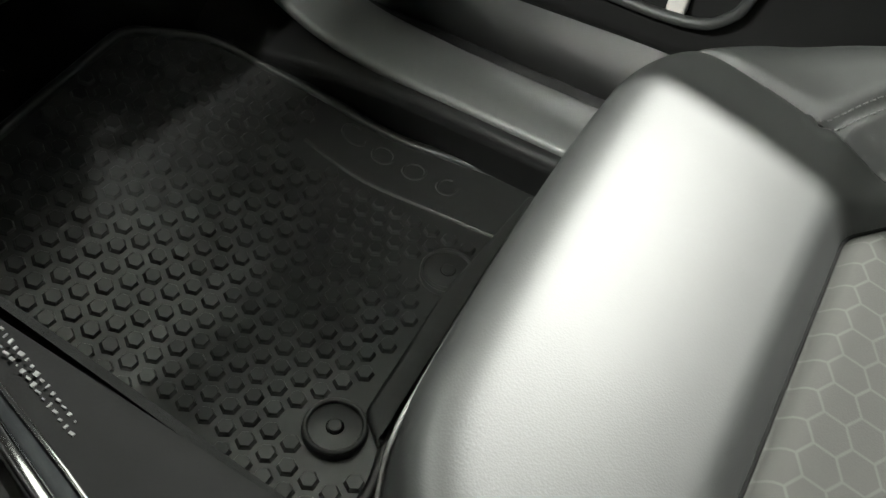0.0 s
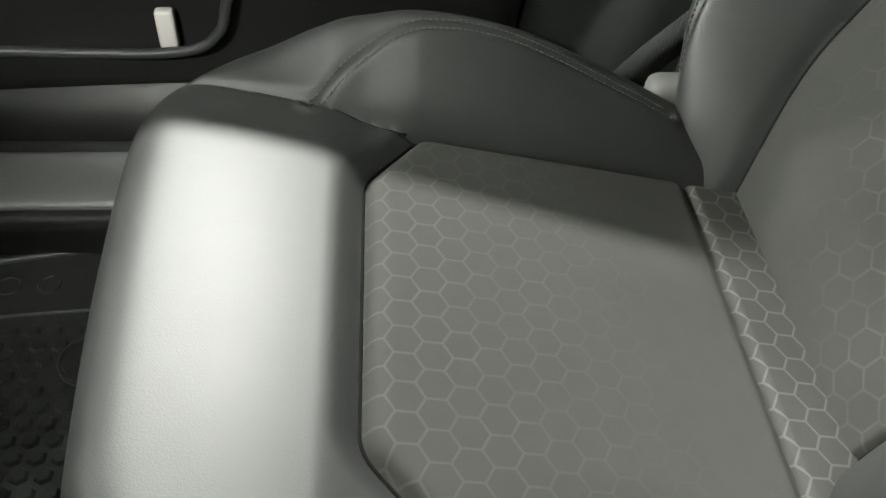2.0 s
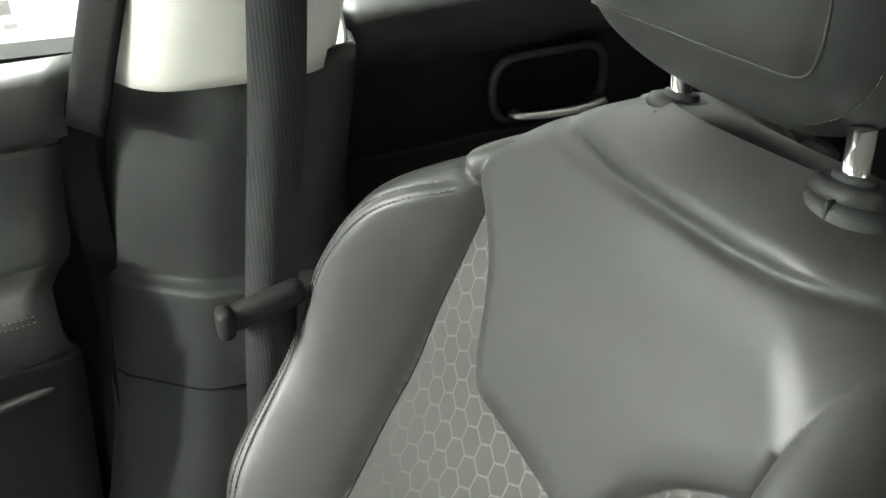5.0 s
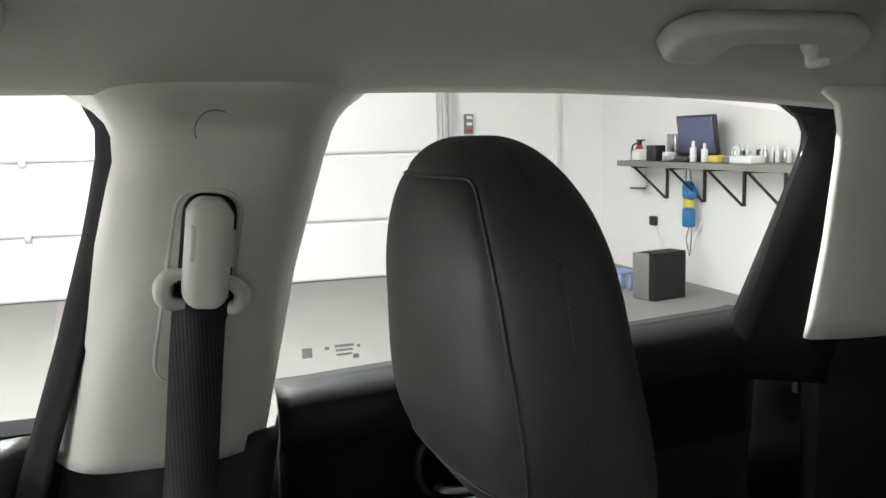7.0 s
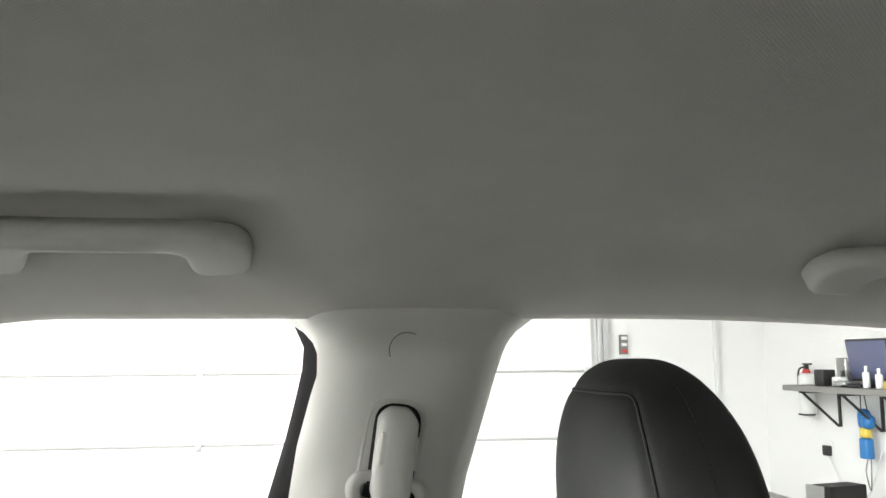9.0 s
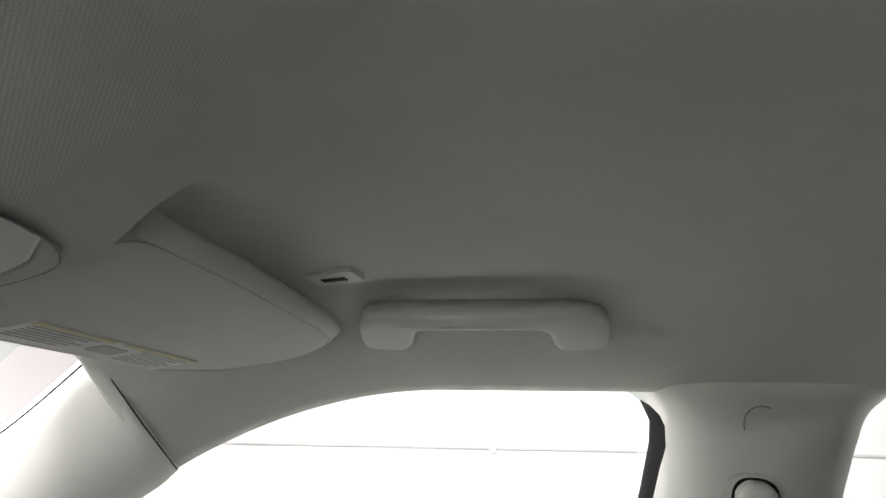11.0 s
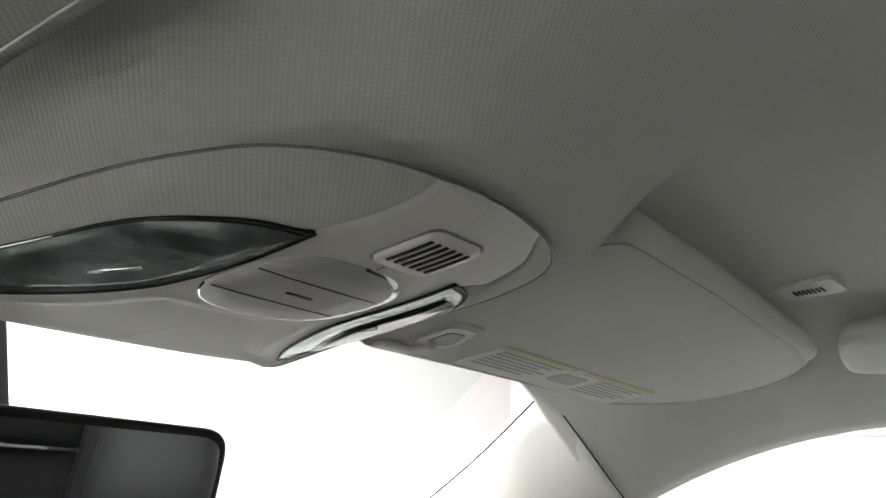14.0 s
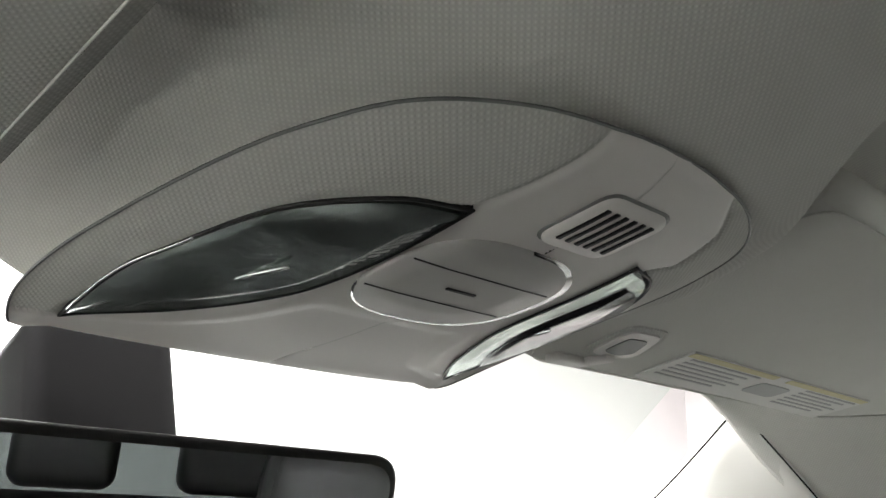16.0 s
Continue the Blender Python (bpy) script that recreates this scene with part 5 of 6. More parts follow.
def seat_belt():
    b = thing("seat_belt", (0.63, -0.22, 0.5), "black webbing seat belt on a height-adjustable grey anchor", "seat belt")
    part("webbing", ribbon(smooth_path([(0.636, -0.216, 1.262), (0.632, -0.208, 1.20), (0.630, -0.196, 1.08), (0.634, -0.184, 0.98), (0.640, -0.170, 0.85), (0.648, -0.16, 0.72), (0.652, -0.15, 0.6), (0.655, -0.14, 0.5)], 40), (0.05, 1, 0.06), 0.047, 0.0016), WEBBING, b)
    part("rear_webbing", ribbon([(0.652, -0.205, 1.255), (0.668, -0.20, 1.10), (0.672, -0.19, 1.02)], (0.05, 1, 0.06), 0.047, 0.0016), WEBBING, b)
    part("lap_webbing", ribbon([(0.66, -0.04, 0.55), (0.645, -0.10, 0.64), (0.63, -0.16, 0.72)], (0.2, 0.7, 0.7), 0.03, 0.0016), WEBBING, b)
    # anchor slide with its slot ring
    lean = Matrix.Translation((0.6395, -0.2235, 1.262)) @ Matrix.Rotation(radians(6.5), 4, "X") @ Matrix.Rotation(radians(-6.5), 4, "Y") @ Matrix(((0, 0, -1, 0), (-1, 0, 0, 0), (0, 1, 0, 0), (0, 0, 0, 1)))
    fr = round_poly([(-0.045, -0.095), (0.012, -0.095), (0.0245, 0.084), (-0.0325, 0.084)], 0.024, 6)
    part("slide_frame", sweep([lean @ Vector((x, y, 0.0030)) for x, y in fr + fr[:1]], ring(0.0022, 8), up=(1, 0, 0), cap=False), TRIM, b)
    # dark plate for the slot, its colour also stands for shadow beside the cover
    part("slide_slot_shade", plate(round_poly([(-0.029, -0.045), (0.017, -0.045), (0.0195, 0.081), (-0.0275, 0.081)], 0.022, 6), -0.002, 0.0062, m=lean), DARK, b)
    cov = rbox((0, 0, 0), (0.045, 0.102, 0.033), 0.0158, 8)
    for v in cov.verts:
        v.co.x *= 1 - 0.9 * max(0, -v.co.y - 0.01) ** 1.2 * 2.2
        r_ = math.hypot(v.co.x / 0.021, max(0, abs(v.co.y) - 0.028) / 0.022)
        if r_ > 1 and abs(v.co.y) > 0.028:
            v.co.x /= r_
            v.co.y = math.copysign(0.028 + (abs(v.co.y) - 0.028) / r_, v.co.y)
    bmesh.ops.transform(cov, matrix=lean @ Matrix.Translation((-0.005, 0.030, 0.016)), verts=cov.verts)
    part("slide_cover", cov, TRIM, b, "light grey plastic cover")
    part("slide_button", rbox((0, 0, 0), (0.010, 0.034, 0.006), 0.0028, 3, m=lean @ Matrix.Translation((-0.0165, 0.040, 0.0288))), TRIM, b)
    part("slide_button", rbox((0, 0, 0), (0.006, 0.034, 0.008), 0.0028, 3, m=lean @ Matrix.Translation((0.0150, 0.036, 0.020))), TRIM, b)
    for arm in ([(0.626, -0.202, 1.272), (0.624, -0.190, 1.272), (0.624, -0.182, 1.264), (0.628, -0.183, 1.251), (0.632, -0.191, 1.2455), (0.634, -0.200, 1.2445)],
                [(0.626, -0.230, 1.262), (0.624, -0.241, 1.262), (0.624, -0.2495, 1.253), (0.628, -0.2485, 1.242), (0.632, -0.2435, 1.2375), (0.634, -0.238, 1.238)]):
        part("slot_arm", sweep(smooth_path(arm, 24), ring(0.0068, 12), up=(1, 0, 0.1), scale=lambda t: 0.75 + 0.35 * math.sin(math.pi * t)), TRIM, b, "light grey plastic arm")
    part("slot_bar", sweep([(0.634, -0.192, 1.258), (0.634, -0.246, 1.2495)], ring(0.006, 8), up=(1, 0, 0)), DARK, b)
    # tongue half way down
    part("tongue", join(rbox((0.632, -0.168, 0.895), (0.020, 0.074, 0.026), 0.009, 3, m=Matrix.Rotation(radians(-14), 4, "X")), rbox((0.627, -0.130, 0.888), (0.024, 0.016, 0.03), 0.007, 3)), DARK, b, "black plastic tongue")
    return b


belt = seat_belt()
mcap = Matrix.Translation((0.6190, -0.235, 1.395)) @ Matrix.Rotation(radians(-96.5), 4, "Y")
cap = solo("airbag_cap", sweep([mcap @ Vector((0.018 * math.cos(a * 0.1745), 0.018 * math.sin(a * 0.1745), 0.0)) for a in range(-3, 12)], ring(0.0006, 6), up=(1, 0, 0)), MIDGREY, "thin round joint of a cap in the pillar trim", "cap")


# ---- roof fittings ----
def grab_handle(yc, hook, label, dz=0.0, ln=1.0):
    g = thing("grab_handle", (0.60, yc, 1.47), label, "grab handle", "grab handles")
    L = 0.128 * ln
    out = round_poly([(-L, 0.064), (-L, 0.028), (-L + 0.012, 0.009), (-L + 0.046, 0.0), (L - 0.046, 0.0), (L - 0.012, 0.009), (L, 0.028), (L, 0.064), (L - 0.054, 0.064), (L - 0.060, 0.0275), (-L + 0.060, 0.0275), (-L + 0.054, 0.064)], 0.020, 6)
    down, outw = Vector((0.78, 0, -0.626)), Vector((-0.626, 0, -0.78))
    lie = Matrix(((0, down.x, -outw.x, 0.538), (1, 0, 0, yc), (0, down.z, -outw.z, 1.518 + dz), (0, 0, 0, 1)))
    grip = plate(out, 0.0, -0.024, m=None, bevel=0.0075)
    for v in grip.verts:
        # the bar bows away from the lining, the feet sit on it
        v.co.z -= 0.010 * float(sstep(0.055, 0.0, v.co.y)) - 0.006 * (v.co.x / L) ** 2
    bmesh.ops.transform(grip, matrix=lie, verts=grip.verts)
    part("grip", grip, TRIM, g)
    for sg in (1, -1):
        part("foot", rbox((0.578, yc + sg * (L - 0.028), 1.4945 + dz), (0.030, 0.038, 0.020), 0.006, 3, m=Matrix.Rotation(radians(38), 4, "Y")), TRIM, g)
    if hook:
        part("coat_hook", join(rbox((0.552, yc - 0.045, 1.478 + dz), (0.012, 0.012, 0.03), 0.005, 3), rbox((0.544, yc - 0.045, 1.464 + dz), (0.026, 0.012, 0.010), 0.0045, 3)), TRIM, g, "small plastic coat hook")
    return g


grab_handle(0.044, False, "light grey plastic grab handle over the front door")
gr = grab_handle(-0.755, True, "light grey plastic grab handle with coat hook over the rear door", -0.016, 0.86)
gl = copy_thing(bpy.data.objects["grab_handle"], Matrix.Translation((2 * XC - 0.60, 0.044, 1.47)) @ Matrix.Rotation(math.pi, 4, "Z"))


def sun_visor(s):
    """A padded visor plate with rounded corners, hinged at its rear outer edge."""
    v = thing("sun_visor", (mx(0.38, s), 0.3, 1.47), "light grey fabric sun visor folded up against the roof", "sun visor", "sun visors")
    inner = 0.140 if s > 0 else 0.183
    out = round_poly([(0.182, 0.438) if s > 0 else (0.190, 0.438), (inner, 0.199), (0.28, 0.190), (0.48, 0.184), (0.552, 0.194), (0.595, 0.235), (0.612, 0.29), (0.605, 0.338), (0.545, 0.389), (0.44, 0.402), (0.30, 0.420)], 0.024, 6)
    V, F = [], []
    n = len(out)
    cx = sum(p[0] for p in out) / n
    cy = sum(p[1] for p in out) / n
    zf = lambda x, y: 1.491 - (y - 0.190) * 0.16 - (x - 0.2) * 0.06
    rings_ = [(0.25, -0.0010), (0.5, -0.0008), (0.75, -0.0004), (0.9, 0.0), (0.965, 0.0012), (0.99, 0.004), (1.0, 0.009), (0.99, 0.014), (0.93, 0.018)]
    nz = len(rings_)
    for sc, dz in rings_:
        for x, y in out:
            px, py = cx + (x - cx) * sc, cy + (y - cy) * sc
            V.append((mx(px, s), py, zf(px, py) + dz))
    for i in range(nz - 1):
        F += [(i * n + j, i * n + (j + 1) % n, (i + 1) * n + (j + 1) % n, (i + 1) * n + j) for j in range(n)]
    F += [tuple(range(n)), tuple(range((nz - 1) * n, nz * n))]
    part("pad", (V, F), VISOR if s > 0 else LINER, v)
    bead = [(mx(cx + (x - cx) * 0.955, s), cy + (y - cy) * 0.955, zf(cx + (x - cx) * 0.955, cy + (y - cy) * 0.955) + 0.0002) for x, y in out + out[:1]]
    part("edge_bead", sweep(bead, ring(0.0007, 6), cap=False), VISOR, v)
    part("hinge_roll", sweep([(mx(x, s), y, zf(x, y) + 0.0095) for x, y in ((inner + 0.012, 0.201), (0.28, 0.192), (0.48, 0.187), (0.52, 0.191))], ring(0.0095, 14)), VISOR, v, "rounded hinge edge")
    part("hinge_rod", sweep([(mx(0.50, s), 0.20, zf(0.50, 0.2) + 0.010), (mx(0.552, s), 0.205, zf(0.552, 0.205) + 0.012)], ring(0.006, 10)), TRIM, v, "grey plastic hinge rod")
    ex, ey = Vector((1, -0.09, -0.0456)).normalized(), Vector((0.04, 1, -0.1624)).normalized()
    ez = ex.cross(ey)
    mlab = Matrix.Translation((mx(0.405, s), 0.369, zf(0.405, 0.369) - 0.0012)) @ Matrix((ex, ey, ez)).transposed().to_4x4() @ Matrix.Diagonal((0.81, 0.80, 1, 1))
    if s > 0:
        part("warning_label", plate([(-0.15, -0.034), (0.145, -0.034), (0.15, 0.034), (-0.145, 0.034)], -0.0006, 0.0006, m=mlab), LABEL, v, "white printed warning label", smooth=False)
        for x0, x1 in ((-0.148, -0.02), (0.0, 0.143)):
            part("label_band", plate([(x0, -0.033), (x1, -0.033), (x1, -0.025), (x0, -0.025)], -0.0011, 0, m=mlab), LABELY, v, smooth=False)
        for k in range(6):
            for x0, x1 in ((-0.138, -0.035), (0.045, 0.138)):
                part("print_line", plate([(x0, -0.022 + 0.0078 * k), (x1 - 0.01 * (k % 3), -0.022 + 0.0078 * k), (x1 - 0.01 * (k % 3), -0.0195 + 0.0078 * k), (x0, -0.0195 + 0.0078 * k)], -0.0011, 0, m=mlab), INK, v, smooth=False)
        zcl = lambda x, y, d: (mx(x, s), y, zf(x, y) - d)
        cl = round_poly([(0.206, 0.350), (0.238, 0.342), (0.258, 0.382), (0.246, 0.398), (0.214, 0.398)], 0.010, 4)
        for sc, d0, d1, mt, nm in ((1.0, -0.004, 0.0016, LINER, "clasp_frame"), (0.80, 0.0, 0.0028, CONSOLE, "clasp"), (0.5, 0.0, 0.0034, MIDGREY, "clasp_recess")):
            cx_, cy_ = 0.232, 0.374
            bm_ = bmesh.new()
            top_ = [bm_.verts.new(zcl(cx_ + (x - cx_) * sc, cy_ + (y - cy_) * sc, d0)) for x, y in cl]
            bot_ = [bm_.verts.new(zcl(cx_ + (x - cx_) * sc, cy_ + (y - cy_) * sc, d1)) for x, y in cl]
            bm_.faces.new(bot_)
            for q in range(len(cl)):
                bm_.faces.new((top_[q], top_[(q + 1) % len(cl)], bot_[(q + 1) % len(cl)], bot_[q]))
            part(nm, bm_, mt, v, smooth=False)
        part("clasp_hook", join(rbox(zcl(0.222, 0.414, 0.0015), (0.036, 0.014, 0.006), 0.0025, 3), rbox(zcl(0.236, 0.404, 0.0015), (0.012, 0.030, 0.006), 0.0025, 3)), CONSOLE, v)
        part("print_mark", plate(round_poly([(-0.02, -0.015), (0.03, -0.015), (0.03, 0.012), (-0.02, 0.012)], 0.008), -0.0011, 0, m=mlab), INK, v, smooth=False)
    return v


sun_visor(1)
sun_visor(-1)
clip = thing("visor_clip", (0.45, 0.18, 1.505), "light grey slotted cover plate in the roof lining", "cover plate")
mcl = Matrix.Translation((0.458, 0.171, float(liner_z(0.458, 0.171)) - 0.002)) @ Matrix.Rotation(radians(9), 4, "Y") @ Matrix.Rotation(radians(-14), 4, "Z")
part("plate", plate(round_poly([(-0.016, -0.026), (0.013, -0.026), (0.016, 0.026), (-0.013, 0.026)], 0.005), -0.003, 0.004, m=mcl, bevel=0.001), TRIM, clip, smooth=False)
for k in range(7):
    part("slot", rbox((0, 0, 0), (0.008, 0.0018, 0.002), 0, m=mcl @ Matrix.Translation((0, -0.011 + 0.0038 * k, -0.0032))), DARK, clip, smooth=False)


def overhead_console():
    c = thing("overhead_console", (XC + 0.015, 0.33, 1.46), "warm grey plastic overhead console with lamp lenses and buttons", "overhead console")
    C0 = 0.014
    # rows from rear to front: y, half width, edge height, belly depth
    tab = [(0.1995, 0.012, 1.473, 0.001), (0.202, 0.036, 1.472, 0.003), (0.206, 0.058, 1.4715, 0.005), (0.214, 0.080, 1.470, 0.008), (0.228, 0.101, 1.468, 0.011), (0.249, 0.115, 1.465, 0.013), (0.29, 0.129, 1.460, 0.016), (0.358, 0.139, 1.452, 0.017), (0.40, 0.143, 1.446, 0.015), (0.435, 0.143, 1.439, 0.010), (0.458, 0.138, 1.432, 0.005), (0.470, 0.132, 1.431, 0.002), (0.478, 0.128, 1.440, 0.0)]
    ends = [smooth_path([(t[0], t[k], 0) for t in tab], 70) for k in (1, 2, 3)]
    tab = [(a.x, a.y, b.y, d.y) for a, b, d in zip(*ends)]
    ny, nx = 220, 161
    yy = np.interp(np.linspace(0, 1, ny), np.linspace(0, 1, len(tab)), [t[0] for t in tab])
    P = np.zeros((nx, ny, 3))
    for j, y in enumerate(yy):
        hw, ze, bd = (float(np.interp(y, [t[0] for t in tab], [t[k] for t in tab])) for k in (1, 2, 3))
        for i, u in enumerate(np.linspace(-1, 1, nx)):
            prof = (1 - abs(u) ** 3.0)
            P[i, j] = (C0 + u * hw, y, ze - bd * prof)
    ax = np.abs(P[..., 0] - C0)
    flank = [(0.195, 0.033), (0.21, 0.037), (0.2525, 0.050), (0.264, 0.070), (0.28, 0.085), (0.30, 0.095), (0.33, 0.105), (0.37, 0.111), (0.40, 0.114), (0.445, 0.121), (0.458, 0.150), (0.48, 0.16)]
    side_in = lerp_table(P[..., 1], flank) + np.where(P[..., 0] > C0, 0.026 * sstep(0.262, 0.245, P[..., 1]) - 0.010 * sstep(0.225, 0.205, P[..., 1]), 0.0)
    fl = ax - side_in
    # the skirt steps back in front of the lamps
    skirt = round_poly([(-0.125, 0.447), (-0.083, 0.424), (-0.060, 0.390), (-0.050, 0.362), (-0.044, 0.352), (0.044, 0.352), (0.050, 0.362), (0.060, 0.390), (0.083, 0.424), (0.125, 0.447), (0.13, 0.5), (-0.13, 0.5)], 0.012)
    sk = poly_dist(P[..., 0] - C0, P[..., 1], skirt)
    P[..., 2] += 0.0018 * sstep(-0.002, -0.012, sk) - 0.0010 * np.exp(-((sk - 0.002) / 0.003) ** 2)
    groove = np.exp(-(fl / 0.0022) ** 2)
    P[..., 2] += 0.0016 * groove
    patches(P, [fl, P[..., 0] - C0], lambda q: (1 if q[1] else 2) if q[0] else 0, {0: "shell", 1: "cloth_flank", 2: "cloth_flank"}, {0: CONSOLE, 1: LINER, 2: LINER}, c, None, {1: "knitted cloth side", 2: "knitted cloth side"})
    rimp = [(C0 - t[1], t[0], t[2]) for t in tab[::-4]] + [(C0 + t[1], t[0], t[2]) for t in tab[2::4]]
    part("edge_bead", sweep(smooth_path(rimp, 90), ring(0.0007, 6)), MIDGREY, c)
    part("lip", sweep([(C0 + u * 0.128, 0.478, 1.441) for u in (-1, 0, 1)], ring(0.004, 8)), CONSOLE, c)

    def zc(x, y):
        hw, ze, bd = (float(np.interp(y, [t[0] for t in tab], [t[k] for t in tab])) for k in (1, 2, 3))
        u = min(1, abs((x - C0) / hw))
        return ze - bd * (1 - u ** 3)

    def on(poly, lift, h, material, name, label="", inset=0.0):
        """A thin shaped piece that follows the console's skin."""
        bm = bmesh.new()
        lo = [bm.verts.new((x, y, zc(x, y) - lift)) for x, y in poly]
        hi = [bm.verts.new((x, y, zc(x, y) + h)) for x, y in poly]
        cxx, cyy = sum(p[0] for p in poly) / len(poly), sum(p[1] for p in poly) / len(poly)
        mid = [bm.verts.new((cxx + (x - cxx) * 0.6, cyy + (y - cyy) * 0.6, zc(cxx + (x - cxx) * 0.6, cyy + (y - cyy) * 0.6) - lift)) for x, y in poly]
        cen = bm.verts.new((cxx, cyy, zc(cxx, cyy) - lift))
        n = len(poly)
        for i in range(n):
            k = (i + 1) % n
            bm.faces.new((lo[i], lo[k], hi[k], hi[i]))
            bm.faces.new((lo[i], lo[k], mid[k], mid[i]))
            bm.faces.new((mid[i], mid[k], cen))
        return part(name, bm, material, c, label)

    for sg in (-1, 1):
        g = lambda x: C0 + sg * x
        outer = smooth_path([(g(x), y, 0) for x, y in ((0.120, 0.445), (0.1215, 0.388), (0.116, 0.352), (0.103, 0.297), (0.078, 0.264), (0.051, 0.2525))], 34)
        inner = smooth_path([(g(x), y, 0) for x, y in ((0.051, 0.2525), (0.0525, 0.29), (0.055, 0.325), (0.063, 0.356), (0.088, 0.403), (0.120, 0.445))], 34)
        lens = [(p.x, p.y) for p in outer[:-1] + inner[:-1]]
        on(lens, 0.0008, 0.005, DARK, "lamp_rim")
        cx_, cy_ = g(0.083), 0.345
        bowl = bmesh.new()
        rings_ = []
        for k_, dp_ in ((0.96, 0.0012), (0.82, -0.004), (0.6, -0.009), (0.3, -0.012)):
            rings_.append([bowl.verts.new((cx_ + (x - cx_) * k_, cy_ + (y - cy_) * k_, zc(cx_ + (x - cx_) * k_, cy_ + (y - cy_) * k_) - max(dp_, 0.0009) - (0.0 if dp_ > 0 else 0.0004 * k_))) for x, y in lens])
        for a_, b_ in zip(rings_, rings_[1:]):
            for q in range(len(lens)):
                bowl.faces.new((a_[q], a_[(q + 1) % len(lens)], b_[(q + 1) % len(lens)], b_[q]))
        bowl.faces.new(rings_[-1])
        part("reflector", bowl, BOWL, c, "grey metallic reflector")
        on([(cx_ + (x - cx_) * 0.975, cy_ + (y - cy_) * 0.975) for x, y in lens], 0.0016, 0.0, LENS, "lamp_lens", "clear glossy lamp lens")
        # dark inset painted for the dark half of the passenger lens's reflection
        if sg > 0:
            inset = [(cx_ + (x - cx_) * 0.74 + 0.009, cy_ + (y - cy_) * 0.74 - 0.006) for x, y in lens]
            on(inset, 0.0024, 0.0, DARKGLOSS, "lens_dark_reflection", "dark reflection in the lens, added as an inset piece")
        part("bulb", sweep([(cx_ - sg * 0.004, cy_ - 0.02, zc(cx_, cy_) - 0.0012), (cx_ + sg * 0.004, cy_ + 0.02, zc(cx_, cy_) - 0.0012)], ring(0.0010, 8)), CHROME, c)
        part("lens_trim", sweep([(x, y, zc(x, y) - 0.001) for x, y in lens + lens[:1]], ring(0.0008, 6), cap=False), DARK, c)
        part("chrome_trim", sweep([(p.x, p.y, zc(p.x, p.y) - 0.0012) for p in outer[1:16]], ring(0.0007, 8)), CHROME, c, "thin chrome strip")
    btn = [(C0 - 0.007 + 0.043 * math.copysign(abs(math.cos(a)) ** 0.75, math.cos(a)), 0.303 + 0.0395 * math.copysign(abs(math.sin(a)) ** 0.75, math.sin(a))) for a in [2 * math.pi * i / 36 for i in range(36)]]
    on([(C0 - 0.0035 + (x - C0 + 0.007) * 1.06, 0.3050 + (y - 0.303) * 1.05) for x, y in btn], 0.0018, 0.004, DARKCHROME, "button_surround", "smoked chrome ring")
    on(btn, 0.003, 0.0, BUTTON, "button_panel")
    for y in (0.288, 0.318):
        on([(C0 - 0.047, y - 0.0004), (C0 + 0.032, y - 0.0004), (C0 + 0.032, y + 0.0004), (C0 - 0.047, y + 0.0004)], 0.0034, 0.0, DARK, "button_gap")
    on([(C0 - 0.015, 0.3022), (C0 + 0.002, 0.3022), (C0 + 0.002, 0.3040), (C0 - 0.015, 0.3040)], 0.0036, 0.0, DARK, "button_mark")
    vent = round_poly([(C0 - 0.013, 0.2195), (C0 + 0.027, 0.2195), (C0 + 0.023, 0.2535), (C0 - 0.017, 0.2535)], 0.008)
    on([(C0 + 0.005 + (x - C0 - 0.005) * 1.07, 0.2365 + (y - 0.2365) * 1.07) for x, y in vent], 0.0006, 0.0, MIDGREY, "grille_gap")
    on(vent, 0.0020, 0.0, CONSOLE, "grille_frame")
    for k in range(6):
        x = C0 - 0.0085 + 0.0056 * k
        on([(x + 0.0002, 0.225), (x + 0.0026, 0.225), (x + 0.0004, 0.248), (x - 0.0020, 0.248)], 0.0027, 0.0, DARK, "grille_slot")
    return c


overhead_console()


def rear_mirror():
    r = thing("rear_view_mirror", (0.0, 0.47, 1.36), "black framed rear-view mirror under the windscreen mount", "mirror")
    m = Matrix.Translation((-0.014, 0.475, 1.353)) @ Matrix.Rotation(radians(-9), 4, "Z") @ Matrix.Rotation(radians(4), 4, "X")
    out = round_poly([(-0.124, -0.036), (0.114, -0.038), (0.121, 0.030), (-0.118, 0.037)], 0.018, 6)
    a = Matrix(((1, 0, 0, 0), (0, 0, -1, 0), (0, 1, 0, 0), (0, 0, 0, 1)))
    part("housing", plate(out, -0.03, 0.006, m=m @ a, bevel=0.004), DARK, r)
    part("glass", plate([(x * 0.95, y * 0.82) for x, y in out], 0.0, 0.0068, m=m @ a), MIRROR, r, "mirror glass", smooth=False)
    part("stem", sweep([(0.0, 0.50, 1.36), (-0.005, 0.55, 1.375), (-0.01, 0.60, 1.39)], ring(0.014, 12)), JETBLACK, r)
    part("mount_cover", rbox((-0.020, 0.62, 1.405), (0.096, 0.085, 0.115), 0.014, 3, m=Matrix.Rotation(radians(-20), 4, "X")), JETBLACK, r, "black plastic mount cover")
    return r


rear_mirror()


# ---- footwell ----
RISE = radians(22)


def toe(v):
    """The floor line of the footwell: flat, then bending up the toe board; y and z at a run v."""
    w = np.linspace(0.3, max(float(v), 0.301), 60)
    a = RISE * sstep(0.58, 0.68, w)
    step = w[1] - w[0]
    return 0.3 + float(np.sum(np.cos(a[1:])) * step), 0.322 + float(np.sum(np.sin(a[1:])) * step)


